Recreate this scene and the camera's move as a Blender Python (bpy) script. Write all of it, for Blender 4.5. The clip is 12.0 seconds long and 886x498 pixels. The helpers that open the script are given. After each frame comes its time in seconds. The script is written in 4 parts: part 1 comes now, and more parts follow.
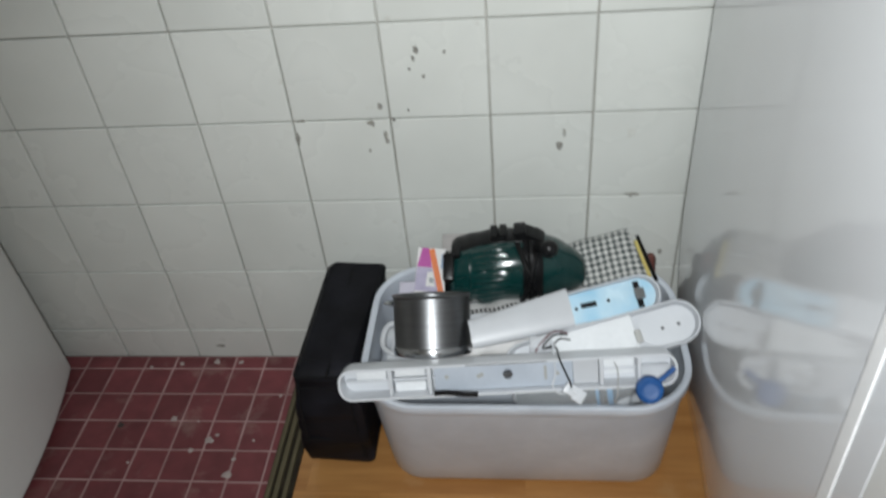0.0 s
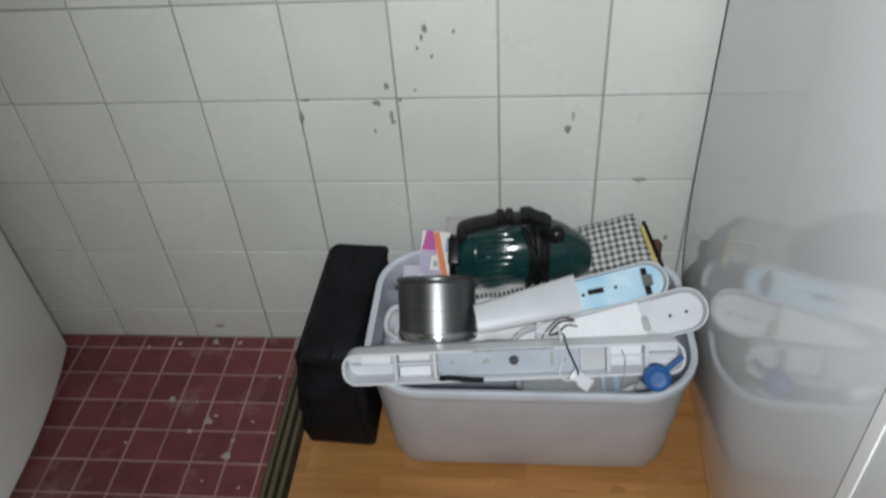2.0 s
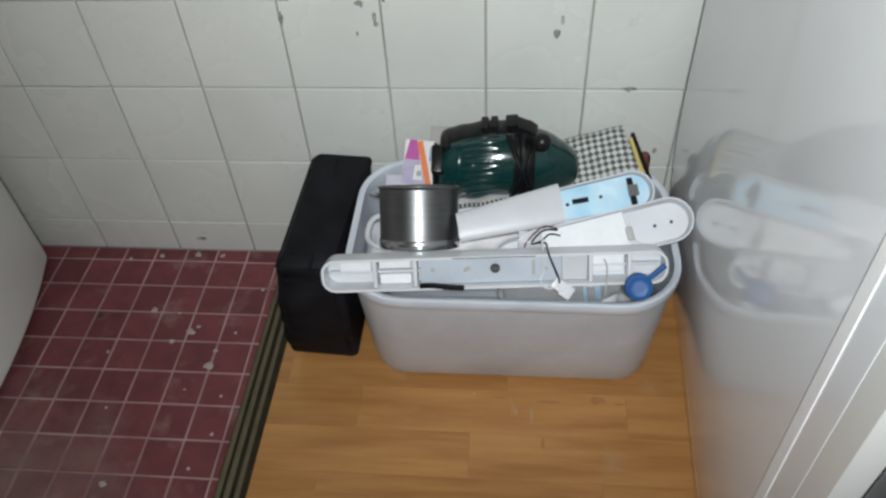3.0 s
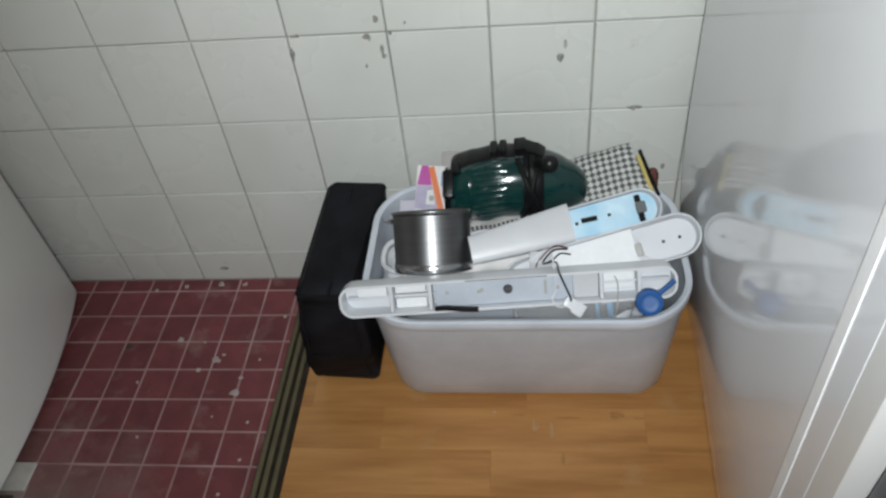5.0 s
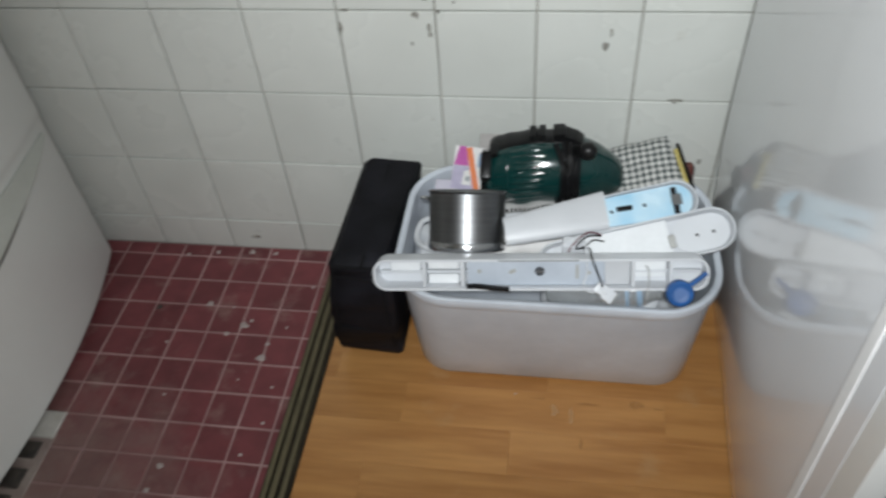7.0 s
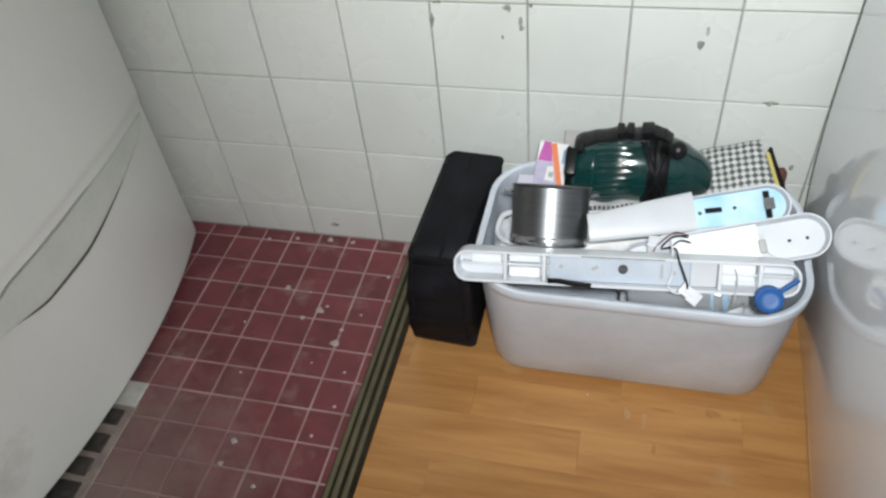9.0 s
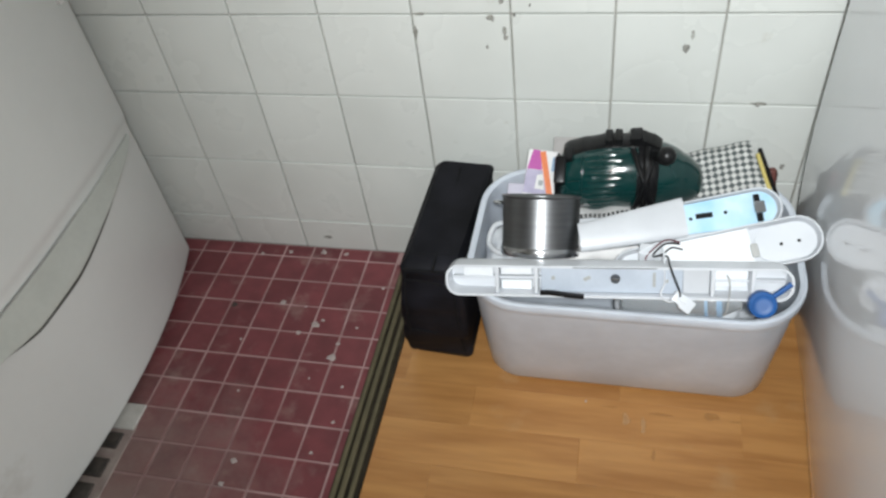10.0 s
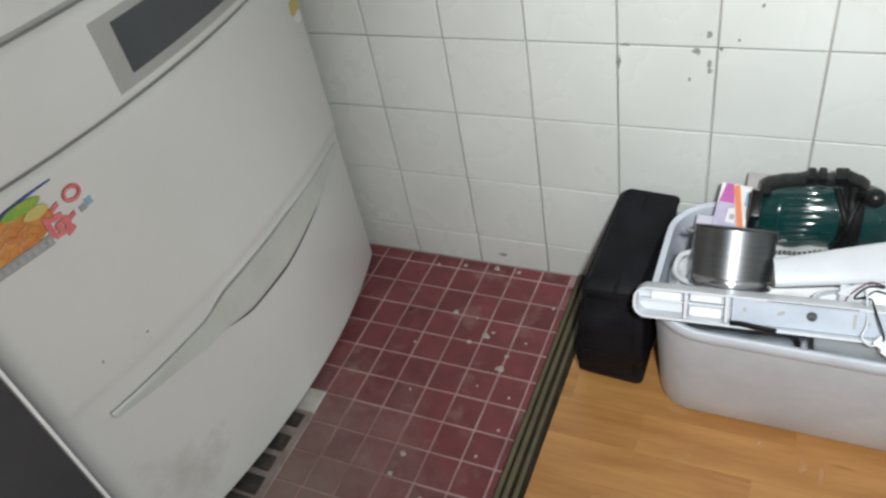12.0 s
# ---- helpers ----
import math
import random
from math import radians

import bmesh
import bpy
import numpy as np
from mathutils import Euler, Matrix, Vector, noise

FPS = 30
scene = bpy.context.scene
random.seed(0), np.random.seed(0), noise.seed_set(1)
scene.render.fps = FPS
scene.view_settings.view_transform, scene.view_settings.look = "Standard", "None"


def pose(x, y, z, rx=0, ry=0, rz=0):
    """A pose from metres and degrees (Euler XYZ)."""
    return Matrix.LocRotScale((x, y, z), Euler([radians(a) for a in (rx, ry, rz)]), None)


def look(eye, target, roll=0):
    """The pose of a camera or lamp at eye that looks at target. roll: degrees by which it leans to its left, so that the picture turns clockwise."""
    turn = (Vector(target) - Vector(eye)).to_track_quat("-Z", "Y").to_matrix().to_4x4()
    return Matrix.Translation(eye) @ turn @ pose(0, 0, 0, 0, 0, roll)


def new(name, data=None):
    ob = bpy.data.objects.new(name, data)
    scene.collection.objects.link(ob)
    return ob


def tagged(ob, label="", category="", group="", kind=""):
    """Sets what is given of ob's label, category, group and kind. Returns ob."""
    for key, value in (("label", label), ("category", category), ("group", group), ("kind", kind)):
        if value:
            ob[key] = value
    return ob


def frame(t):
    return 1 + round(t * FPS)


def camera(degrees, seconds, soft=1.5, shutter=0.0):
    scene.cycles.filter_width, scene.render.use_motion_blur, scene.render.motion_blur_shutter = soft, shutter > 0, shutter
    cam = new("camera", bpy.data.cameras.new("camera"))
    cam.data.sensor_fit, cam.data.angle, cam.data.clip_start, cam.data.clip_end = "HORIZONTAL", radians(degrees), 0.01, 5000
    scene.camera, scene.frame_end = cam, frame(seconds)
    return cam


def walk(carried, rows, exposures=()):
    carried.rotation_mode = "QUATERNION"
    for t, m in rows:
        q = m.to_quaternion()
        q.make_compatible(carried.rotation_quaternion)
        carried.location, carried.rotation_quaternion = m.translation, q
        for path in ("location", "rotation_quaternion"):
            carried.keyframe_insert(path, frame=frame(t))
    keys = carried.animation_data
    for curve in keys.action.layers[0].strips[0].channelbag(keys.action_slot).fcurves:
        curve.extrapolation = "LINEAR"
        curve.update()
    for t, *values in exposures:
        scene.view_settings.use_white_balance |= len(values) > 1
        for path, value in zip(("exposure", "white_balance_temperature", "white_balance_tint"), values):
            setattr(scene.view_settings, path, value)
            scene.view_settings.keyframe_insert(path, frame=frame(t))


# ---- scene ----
cam = camera(60.9, 12.0, 2.5, 0.6)
PATH = [
    (0, (-0.107, -0.984, 1.087), (-0.314, 0.547, -0.184), -5.7),
    (0.2, (-0.107, -0.979, 1.093), (-0.335, 0.572, -0.149), -4.9),
    (0.5, (-0.106, -0.996, 1.106), (-0.326, 0.571, -0.116), -7.8),
    (1, (-0.105, -0.993, 1.097), (-0.288, 0.564, -0.145), -4.5),
    (1.5, (-0.119, -0.979, 1.09), (-0.286, 0.543, -0.197), -4.0),
    (2, (-0.128, -0.971, 1.084), (-0.314, 0.526, -0.23), -4.5),
    (2.3, (-0.122, -0.976, 1.060), (-0.279, 0.464, -0.321), -3.3),
    (2.5, (-0.124, -0.978, 1.058), (-0.279, 0.433, -0.351), -3.6),
    (3, (-0.114, -0.977, 1.047), (-0.28, 0.394, -0.4), -3.7),
    (5, (-0.099, -0.988, 1.071), (-0.325, 0.411, -0.341), -7.5),
    (5.5, (-0.107, -0.984, 1.072), (-0.342, 0.418, -0.335), -7.3),
    (6, (-0.102, -0.985, 1.072), (-0.315, 0.439, -0.316), -6.6),
    (6.5, (-0.104, -0.992, 1.078), (-0.312, 0.441, -0.302), -6.0),
    (6.8, (-0.118, -1.010, 1.079), (-0.343, 0.394, -0.323), -5.2),
    (7, (-0.12, -1.011, 1.073), (-0.391, 0.362, -0.356), -5.2),
    (7.3, (-0.135, -1.025, 1.080), (-0.556, 0.337, -0.322), -7.3),
    (7.5, (-0.145, -1.033, 1.076), (-0.625, 0.306, -0.33), -7.3),
    (9.5, (-0.144, -1.023, 1.063), (-0.558, 0.333, -0.347), -7.3),
    (10, (-0.136, -1.004, 1.078), (-0.568, 0.338, -0.34), -9.1),
    (10.5, (-0.144, -1.032, 1.074), (-0.665, 0.325, -0.3), -10.2),
    (11, (-0.158, -1.039, 1.095), (-0.766, 0.298, -0.263), -11.8),
    (11.2, (-0.161, -1.044, 1.088), (-0.781, 0.302, -0.255), -11.3),
    (11.5, (-0.167, -1.05, 1.095), (-0.818, 0.287, -0.242), -11.3),
    (11.8, (-0.188, -1.075, 1.104), (-0.944, 0.238, -0.201), -12.6),
    (12, (-0.192, -1.08, 1.101), (-0.973, 0.221, -0.203), -12.5),
]
EXPOSURES = [(0.0, -0.38), (0.5, -0.5), (1.0, -0.58), (2.0, -0.5), (3.0, -0.26), (5.5, -0.35), (6.5, -0.39), (7.5, -0.06), (9.5, 0.21), (10.5, 0.17), (11.2, 0.25), (12.0, 0.27)]
TORCH_W, FILL_W = 60.0, 18.0
walk(cam, [(t, look(eye, target, roll)) for t, eye, target, roll in PATH], EXPOSURES)

# ---------------------------------------------------------------- light
world = bpy.data.worlds.new("world")
scene.world = world
world.use_nodes = True
world.node_tree.nodes["Background"].inputs[0].default_value = (0.8, 0.85, 1.0, 1)
world.node_tree.nodes["Background"].inputs[1].default_value = 0.05

torch = bpy.data.lights.new("phone_torch", "SPOT")
torch.energy, torch.shadow_soft_size = TORCH_W, 0.03
torch.spot_size, torch.spot_blend = radians(93), 1.0
torch.color = (0.955, 1.0, 1.015)
new("phone_torch", torch).matrix_world = look((-0.11, -1.10, 1.19), (-0.095, 0.0, 0.49))

# added fill lamp, no source seen, to brighten the fridge front past the freezer
fill = bpy.data.lights.new("fill_lamp", "AREA")
fill.energy, fill.size, fill.shape = FILL_W, 0.5, "DISK"
fill.color = (0.95, 1.0, 1.0)
new("fill_lamp", fill).matrix_world = look((1.22, -1.23, 0.58), (-0.9, -0.72, 0.62))


# ---------------------------------------------------------------- materials
def mat(name, a, b=None, scale=8.0, rough=0.5, metal=0.0, bump=0.0, bscale=None, rvar=0.0, obvar=0.0,
        spots=None, stretch=(1, 1, 1), sss=0.0, trans=0.0, coat=0.0, alpha=1.0, fine=0.06, ior=1.5, dust=None):
    m = bpy.data.materials.new(name)
    m.use_nodes = True
    nt = m.node_tree
    N, L = nt.nodes, nt.links
    p = N["Principled BSDF"]
    p.inputs["Roughness"].default_value, p.inputs["Metallic"].default_value = rough, metal
    p.inputs["Transmission Weight"].default_value = trans
    p.inputs["Coat Weight"].default_value = coat
    p.inputs["IOR"].default_value = ior
    p.inputs["Alpha"].default_value = alpha
    if sss:
        p.inputs["Subsurface Weight"].default_value = sss
        p.inputs["Subsurface Radius"].default_value = (0.01, 0.01, 0.01)
    b = b or tuple(c * 0.8 for c in a)
    tc = N.new("ShaderNodeTexCoord")
    mp = N.new("ShaderNodeMapping")
    mp.inputs["Scale"].default_value = stretch
    L.new(tc.outputs["Object"], mp.inputs["Vector"])
    n1 = N.new("ShaderNodeTexNoise")
    n1.inputs["Scale"].default_value, n1.inputs["Detail"].default_value = scale, 6
    n2 = N.new("ShaderNodeTexNoise")
    n2.inputs["Scale"].default_value, n2.inputs["Detail"].default_value = bscale or scale * 9, 4
    oi = N.new("ShaderNodeObjectInfo")
    off = N.new("ShaderNodeVectorMath")
    off.operation = "MULTIPLY_ADD"
    comb = N.new("ShaderNodeCombineXYZ")
    for i in range(3):
        L.new(oi.outputs["Random"], comb.inputs[i])
    off.inputs[1].default_value = (37, 53, 71)
    L.new(comb.outputs[0], off.inputs[0])
    L.new(mp.outputs[0], off.inputs[2])
    L.new(off.outputs[0], n1.inputs["Vector"])
    L.new(off.outputs[0], n2.inputs["Vector"])
    ramp = N.new("ShaderNodeValToRGB")
    ramp.color_ramp.elements[0].position, ramp.color_ramp.elements[1].position = 0.35, 0.68
    ramp.color_ramp.elements[0].color, ramp.color_ramp.elements[1].color = (*a, 1), (*b, 1)
    L.new(n1.outputs[0], ramp.inputs[0])
    col = ramp.outputs[0]
    hs = N.new("ShaderNodeHueSaturation")
    ma = N.new("ShaderNodeMath")
    ma.operation = "MULTIPLY_ADD"
    ma.inputs[1].default_value, ma.inputs[2].default_value = 2 * fine, 1 - fine
    L.new(n2.outputs[0], ma.inputs[0])
    val = ma.outputs[0]
    if obvar:
        mb = N.new("ShaderNodeMath")
        mb.operation = "MULTIPLY_ADD"
        mb.inputs[1].default_value, mb.inputs[2].default_value = 2 * obvar, 1 - obvar
        L.new(oi.outputs["Random"], mb.inputs[0])
        mc = N.new("ShaderNodeMath")
        mc.operation = "MULTIPLY"
        L.new(mb.outputs[0], mc.inputs[0])
        L.new(val, mc.inputs[1])
        val = mc.outputs[0]
    L.new(val, hs.inputs["Value"])
    L.new(col, hs.inputs["Color"])
    col = hs.outputs[0]
    if spots:
        scol, sscale, lo, hi = spots
        n3 = N.new("ShaderNodeTexNoise")
        n3.inputs["Scale"].default_value, n3.inputs["Detail"].default_value = sscale, 8
        n3.inputs["Roughness"].default_value = 0.62
        geo = N.new("ShaderNodeNewGeometry")
        L.new(geo.outputs["Position"], n3.inputs["Vector"])
        mr = N.new("ShaderNodeMapRange")
        mr.inputs[1].default_value, mr.inputs[2].default_value = lo, hi
        L.new(n3.outputs[0], mr.inputs[0])
        mix = N.new("ShaderNodeMix")
        mix.data_type = "RGBA"
        L.new(mr.outputs[0], mix.inputs[0])
        L.new(col, mix.inputs[6])
        mix.inputs[7].default_value = (*scol, 1)
        col = mix.outputs[2]
    if dust:
        dcol, where, reach, full, most = dust
        geo2, dist, nd, sub = N.new("ShaderNodeNewGeometry"), N.new("ShaderNodeVectorMath"), N.new("ShaderNodeTexNoise"), N.new("ShaderNodeMath")
        dist.operation, sub.operation = "DISTANCE", "MULTIPLY_ADD"
        dist.inputs[1].default_value = where
        nd.inputs["Scale"].default_value, nd.inputs["Detail"].default_value, nd.inputs["Roughness"].default_value = 14, 8, 0.65
        L.new(geo2.outputs["Position"], dist.inputs[0])
        L.new(geo2.outputs["Position"], nd.inputs["Vector"])
        sub.inputs[1].default_value = -0.42
        L.new(nd.outputs[0], sub.inputs[0])
        L.new(dist.outputs["Value"], sub.inputs[2])
        md, mixd = N.new("ShaderNodeMapRange"), N.new("ShaderNodeMix")
        md.inputs[1].default_value, md.inputs[2].default_value = reach - 0.21, full
        md.inputs[3].default_value, md.inputs[4].default_value = 0.0, most
        mixd.data_type = "RGBA"
        L.new(sub.outputs[0], md.inputs[0])
        L.new(md.outputs[0], mixd.inputs[0])
        L.new(col, mixd.inputs[6])
        mixd.inputs[7].default_value = (*dcol, 1)
        col = mixd.outputs[2]
    L.new(col, p.inputs["Base Color"])
    if rvar:
        mr2 = N.new("ShaderNodeMapRange")
        mr2.inputs[3].default_value, mr2.inputs[4].default_value = max(0.02, rough - rvar), rough + rvar
        L.new(n1.outputs[0], mr2.inputs[0])
        L.new(mr2.outputs[0], p.inputs["Roughness"])
    if bump:
        bp = N.new("ShaderNodeBump")
        bp.inputs["Strength"].default_value, bp.inputs["Distance"].default_value = bump, 0.002
        L.new(n2.outputs[0], bp.inputs["Height"])
        L.new(bp.outputs[0], p.inputs["Normal"])
    return m


M_tile = mat("glazed_white_tile", (0.708, 0.724, 0.688), (0.648, 0.664, 0.628), 5, 0.28, bump=0.05, bscale=22, rvar=0.08, obvar=0.025, fine=0.02,
             spots=((0.5, 0.48, 0.42), 26, 0.66, 0.82))
M_wallgrout = mat("grey_wall_grout", (0.31, 0.30, 0.27), (0.54, 0.53, 0.49), 4.5, 0.9, bump=0.4, bscale=200, fine=0.15)
M_red = mat("red_floor_tile", (0.205, 0.051, 0.058), (0.155, 0.040, 0.046), 22, 0.5, bump=0.12, bscale=160, rvar=0.1, obvar=0.14,
            spots=((0.36, 0.24, 0.215), 16, 0.56, 0.90), dust=((0.37, 0.28, 0.25), (-0.93, -0.66, 0), 0.36, -0.16, 0.70))
M_redgrout = mat("pinkish_floor_grout", (0.52, 0.345, 0.335), (0.31, 0.19, 0.185), 11, 0.9, bump=0.4)
M_plaster = mat("white_plaster", (0.60, 0.58, 0.55), (0.48, 0.46, 0.43), 40, 0.85, bump=0.3)
M_dust = mat("pale_cement_dust", (0.42, 0.35, 0.32), (0.30, 0.23, 0.215), 30, 0.95, bump=0.5)
M_dark = mat("dark_mosaic", (0.035, 0.03, 0.028), (0.085, 0.07, 0.06), 60, 0.6, bump=0.4)
M_wood = mat("honey_oak_laminate", (0.51, 0.255, 0.085), (0.37, 0.165, 0.050), 6, 0.34, bump=0.05, bscale=26, rvar=0.06, obvar=0.04,
             stretch=(0.8, 7, 6), fine=0.09, spots=((0.50, 0.31, 0.15), 9, 0.60, 0.85))
M_subfloor = mat("dark_underlay", (0.10, 0.05, 0.02), (0.07, 0.035, 0.015), 20, 0.9)
M_stripdark = mat("dark_brown_rubber", (0.022, 0.017, 0.011), (0.040, 0.032, 0.021), 30, 0.6, bump=0.2, ior=1.3)
M_strip = mat("olive_brown_ridge", (0.135, 0.115, 0.062), (0.10, 0.085, 0.045), 30, 0.5, bump=0.2)
M_fridge = mat("white_enamel", (0.69, 0.695, 0.68), (0.65, 0.655, 0.64), 3, 0.22, bump=0.012, bscale=60, rvar=0.05, fine=0.015,
               spots=((0.45, 0.40, 0.34), 7, 0.68, 0.9), dust=((0.34, 0.29, 0.23), (-0.966, -0.690, 0.125), 0.085, -0.25, 0.40))
M_panel = mat("glossy_white_enamel", (0.725, 0.735, 0.755), (0.705, 0.715, 0.735), 2, 0.09, bump=0.003, bscale=14, rvar=0.03, fine=0.01, ior=1.54)
M_gasket = mat("white_gasket", (0.88, 0.88, 0.88), (0.84, 0.84, 0.84), 20, 0.45)
M_gap = mat("dark_gap", (0.05, 0.05, 0.045), (0.08, 0.08, 0.07), 20, 0.8)
M_steel_dark = mat("dark_grey_metal", (0.075, 0.080, 0.090), (0.055, 0.060, 0.068), 6, 0.42, 0.3, rvar=0.08)
# grey plastic parts, and the fridge strips that stand for shade
M_frame_shade = mat("grey_plastic_and_shade", (0.40, 0.40, 0.385), (0.36, 0.36, 0.345), 12, 0.5)
M_grip = mat("greenish_white_plastic", (0.54, 0.555, 0.52), (0.50, 0.515, 0.48), 10, 0.35)
M_glass = mat("dark_display", (0.055, 0.06, 0.07), (0.04, 0.045, 0.055), 6, 0.3)
M_tub = mat("cloudy_polypropylene", (0.655, 0.70, 0.765), (0.55, 0.59, 0.65), 9, 0.30, bump=0.06, bscale=50, sss=0.25, rvar=0.06,
            spots=((0.52, 0.50, 0.46), 12, 0.68, 0.85))
# the paler patches of this noise stand for sheen on the folds
M_bag = mat("black_nylon", (0.003, 0.003, 0.0042), (0.014, 0.014, 0.019), 9, 0.62, bump=0.9, bscale=34, fine=0.3, ior=1.27)
M_bagtrim = mat("black_webbing", (0.005, 0.005, 0.006), (0.008, 0.008, 0.009), 40, 0.85, bump=0.5, bscale=600, ior=1.3)
M_pot = mat("brushed_steel", (0.185, 0.189, 0.194), (0.155, 0.158, 0.162), 14, 0.37, 1.0, bump=0.03, bscale=90, rvar=0.06, stretch=(1, 1, 12))
def perforate(m, r, pitch, z0, z1):
    """Rows of punched holes round an upright cylinder."""
    N, L = m.node_tree.nodes, m.node_tree.links
    p = N["Principled BSDF"]
    tc, sp, at = N.new("ShaderNodeTexCoord"), N.new("ShaderNodeSeparateXYZ"), N.new("ShaderNodeMath")
    L.new(tc.outputs["Object"], sp.inputs[0])
    at.operation = "ARCTAN2"
    L.new(sp.outputs[1], at.inputs[0])
    L.new(sp.outputs[0], at.inputs[1])

    def wave(sock, k):
        a, b = N.new("ShaderNodeMath"), N.new("ShaderNodeMath")
        a.operation, b.operation = "MULTIPLY", "SINE"
        a.inputs[1].default_value = k
        L.new(sock, a.inputs[0])
        L.new(a.outputs[0], b.inputs[0])
        return b.outputs[0]

    pr, gt, lo, hi, both, all3 = [N.new("ShaderNodeMath") for _ in range(6)]
    pr.operation, gt.operation, lo.operation, hi.operation, both.operation, all3.operation = "MULTIPLY", "GREATER_THAN", "GREATER_THAN", "LESS_THAN", "MULTIPLY", "MULTIPLY"
    L.new(wave(at.outputs[0], round(math.pi * r / pitch)), pr.inputs[0])
    L.new(wave(sp.outputs[2], math.pi / pitch), pr.inputs[1])
    L.new(pr.outputs[0], gt.inputs[0])
    gt.inputs[1].default_value, lo.inputs[1].default_value, hi.inputs[1].default_value = 0.45, z0, z1
    L.new(sp.outputs[2], lo.inputs[0])
    L.new(sp.outputs[2], hi.inputs[0])
    L.new(lo.outputs[0], both.inputs[0])
    L.new(hi.outputs[0], both.inputs[1])
    L.new(both.outputs[0], all3.inputs[0])
    L.new(gt.outputs[0], all3.inputs[1])
    mix = N.new("ShaderNodeMix")
    mix.data_type = "RGBA"
    old = p.inputs["Base Color"].links[0].from_socket
    L.new(all3.outputs[0], mix.inputs[0])
    L.new(old, mix.inputs[6])
    mix.inputs[7].default_value = (0.14, 0.142, 0.145, 1)
    L.new(mix.outputs[2], p.inputs["Base Color"])


perforate(M_pot, 0.054, 0.0023, 0.018, 0.070)
M_potrim = mat("polished_steel", (0.52, 0.53, 0.54), (0.46, 0.47, 0.48), 18, 0.2, 1.0)
M_green = mat("dark_green_gloss", (0.004, 0.033, 0.031), (0.003, 0.026, 0.025), 10, 0.17, bump=0.02, coat=0.5)
M_black = mat("black_plastic", (0.005, 0.005, 0.006), (0.009, 0.009, 0.009), 30, 0.34, bump=0.1, ior=1.36)
M_white = mat("white_plastic", (0.65, 0.67, 0.70), (0.60, 0.62, 0.65), 16, 0.30, bump=0.03, fine=0.02)
M_diff = mat("milky_diffuser", (0.57, 0.585, 0.61), (0.52, 0.535, 0.56), 16, 0.38, bump=0.02, sss=0.2, fine=0.02)
M_refl = mat("bluish_reflector", (0.33, 0.60, 0.79), (0.56, 0.74, 0.85), 20, 0.25, 0.0, bump=0.06, bscale=30, rvar=0.08)
M_tray = mat("bright_white_reflector", (0.80, 0.82, 0.84), (0.76, 0.78, 0.80), 16, 0.20, bump=0.03)
M_plate = mat("zinc_plate", (0.46, 0.51, 0.58), (0.52, 0.57, 0.64), 22, 0.42, 0.15, bump=0.06)
M_blue = mat("blue_cap", (0.010, 0.090, 0.30), (0.008, 0.07, 0.24), 40, 0.48, bump=0.05)
M_bottle = mat("clear_plastic", (0.80, 0.84, 0.86), (0.78, 0.82, 0.85), 8, 0.12, trans=0.75)
M_label = mat("blue_label", (0.22, 0.34, 0.48), (0.30, 0.42, 0.55), 40, 0.5)
M_purple = mat("purple_print", (0.42, 0.05, 0.30), (0.48, 0.08, 0.36), 40, 0.45)
M_lilac = mat("lilac_print", (0.36, 0.33, 0.46), (0.46, 0.42, 0.56), 60, 0.45)
M_palelilac = mat("pale_lilac_card", (0.56, 0.54, 0.62), (0.50, 0.48, 0.57), 30, 0.5, bump=0.05)
M_orange = mat("orange_print", (0.75, 0.20, 0.05), (0.70, 0.17, 0.04), 40, 0.45)
M_card = mat("white_card", (0.76, 0.75, 0.74), (0.70, 0.69, 0.68), 30, 0.5, bump=0.05)
M_greycard = mat("grey_card", (0.42, 0.40, 0.39), (0.36, 0.34, 0.33), 30, 0.7, bump=0.1)
M_yellow = mat("yellow_trim", (0.62, 0.52, 0.18), (0.55, 0.44, 0.14), 30, 0.6)
M_maroon = mat("maroon_wrap", (0.10, 0.025, 0.022), (0.16, 0.05, 0.035), 60, 0.45, bump=0.3)
M_soil = mat("dried_paint_spot", (0.17, 0.165, 0.15), (0.38, 0.37, 0.335), 160, 0.8)
M_smear = mat("faint_brown_smear", (0.42, 0.40, 0.35), (0.34, 0.32, 0.27), 90, 0.8, alpha=0.38)
M_streak = mat("pale_floor_streak", (0.80, 0.58, 0.34), (0.70, 0.48, 0.26), 120, 0.5, alpha=0.13)
M_stain = mat("brown_floor_stain", (0.10, 0.05, 0.02), (0.16, 0.08, 0.03), 120, 0.5, alpha=0.07)
M_blob = mat("dried_plaster_blob", (0.54, 0.47, 0.445), (0.42, 0.35, 0.335), 120, 0.9, bump=0.5)
M_wire_r = mat("maroon_wire", (0.12, 0.02, 0.03), (0.10, 0.02, 0.03), 40, 0.4)
M_noodle = mat("orange_noodle_print", (0.52, 0.17, 0.035), (0.66, 0.30, 0.06), 60, 0.45)
M_noodle2 = mat("amber_noodle_print", (0.62, 0.33, 0.07), (0.50, 0.22, 0.05), 60, 0.45)
M_leafprint = mat("green_print", (0.15, 0.32, 0.04), (0.35, 0.45, 0.06), 80, 0.45)
M_pinkprint = mat("pink_print", (0.62, 0.13, 0.14), (0.70, 0.22, 0.22), 80, 0.45)
M_navy = mat("navy_print", (0.02, 0.05, 0.20), (0.03, 0.06, 0.22), 80, 0.45)
M_greyprint = mat("grey_print", (0.34, 0.36, 0.37), (0.28, 0.30, 0.31), 80, 0.45)
M_roomwall = mat("off_white_paint", (0.62, 0.60, 0.56), (0.56, 0.54, 0.50), 3, 0.8, bump=0.05)


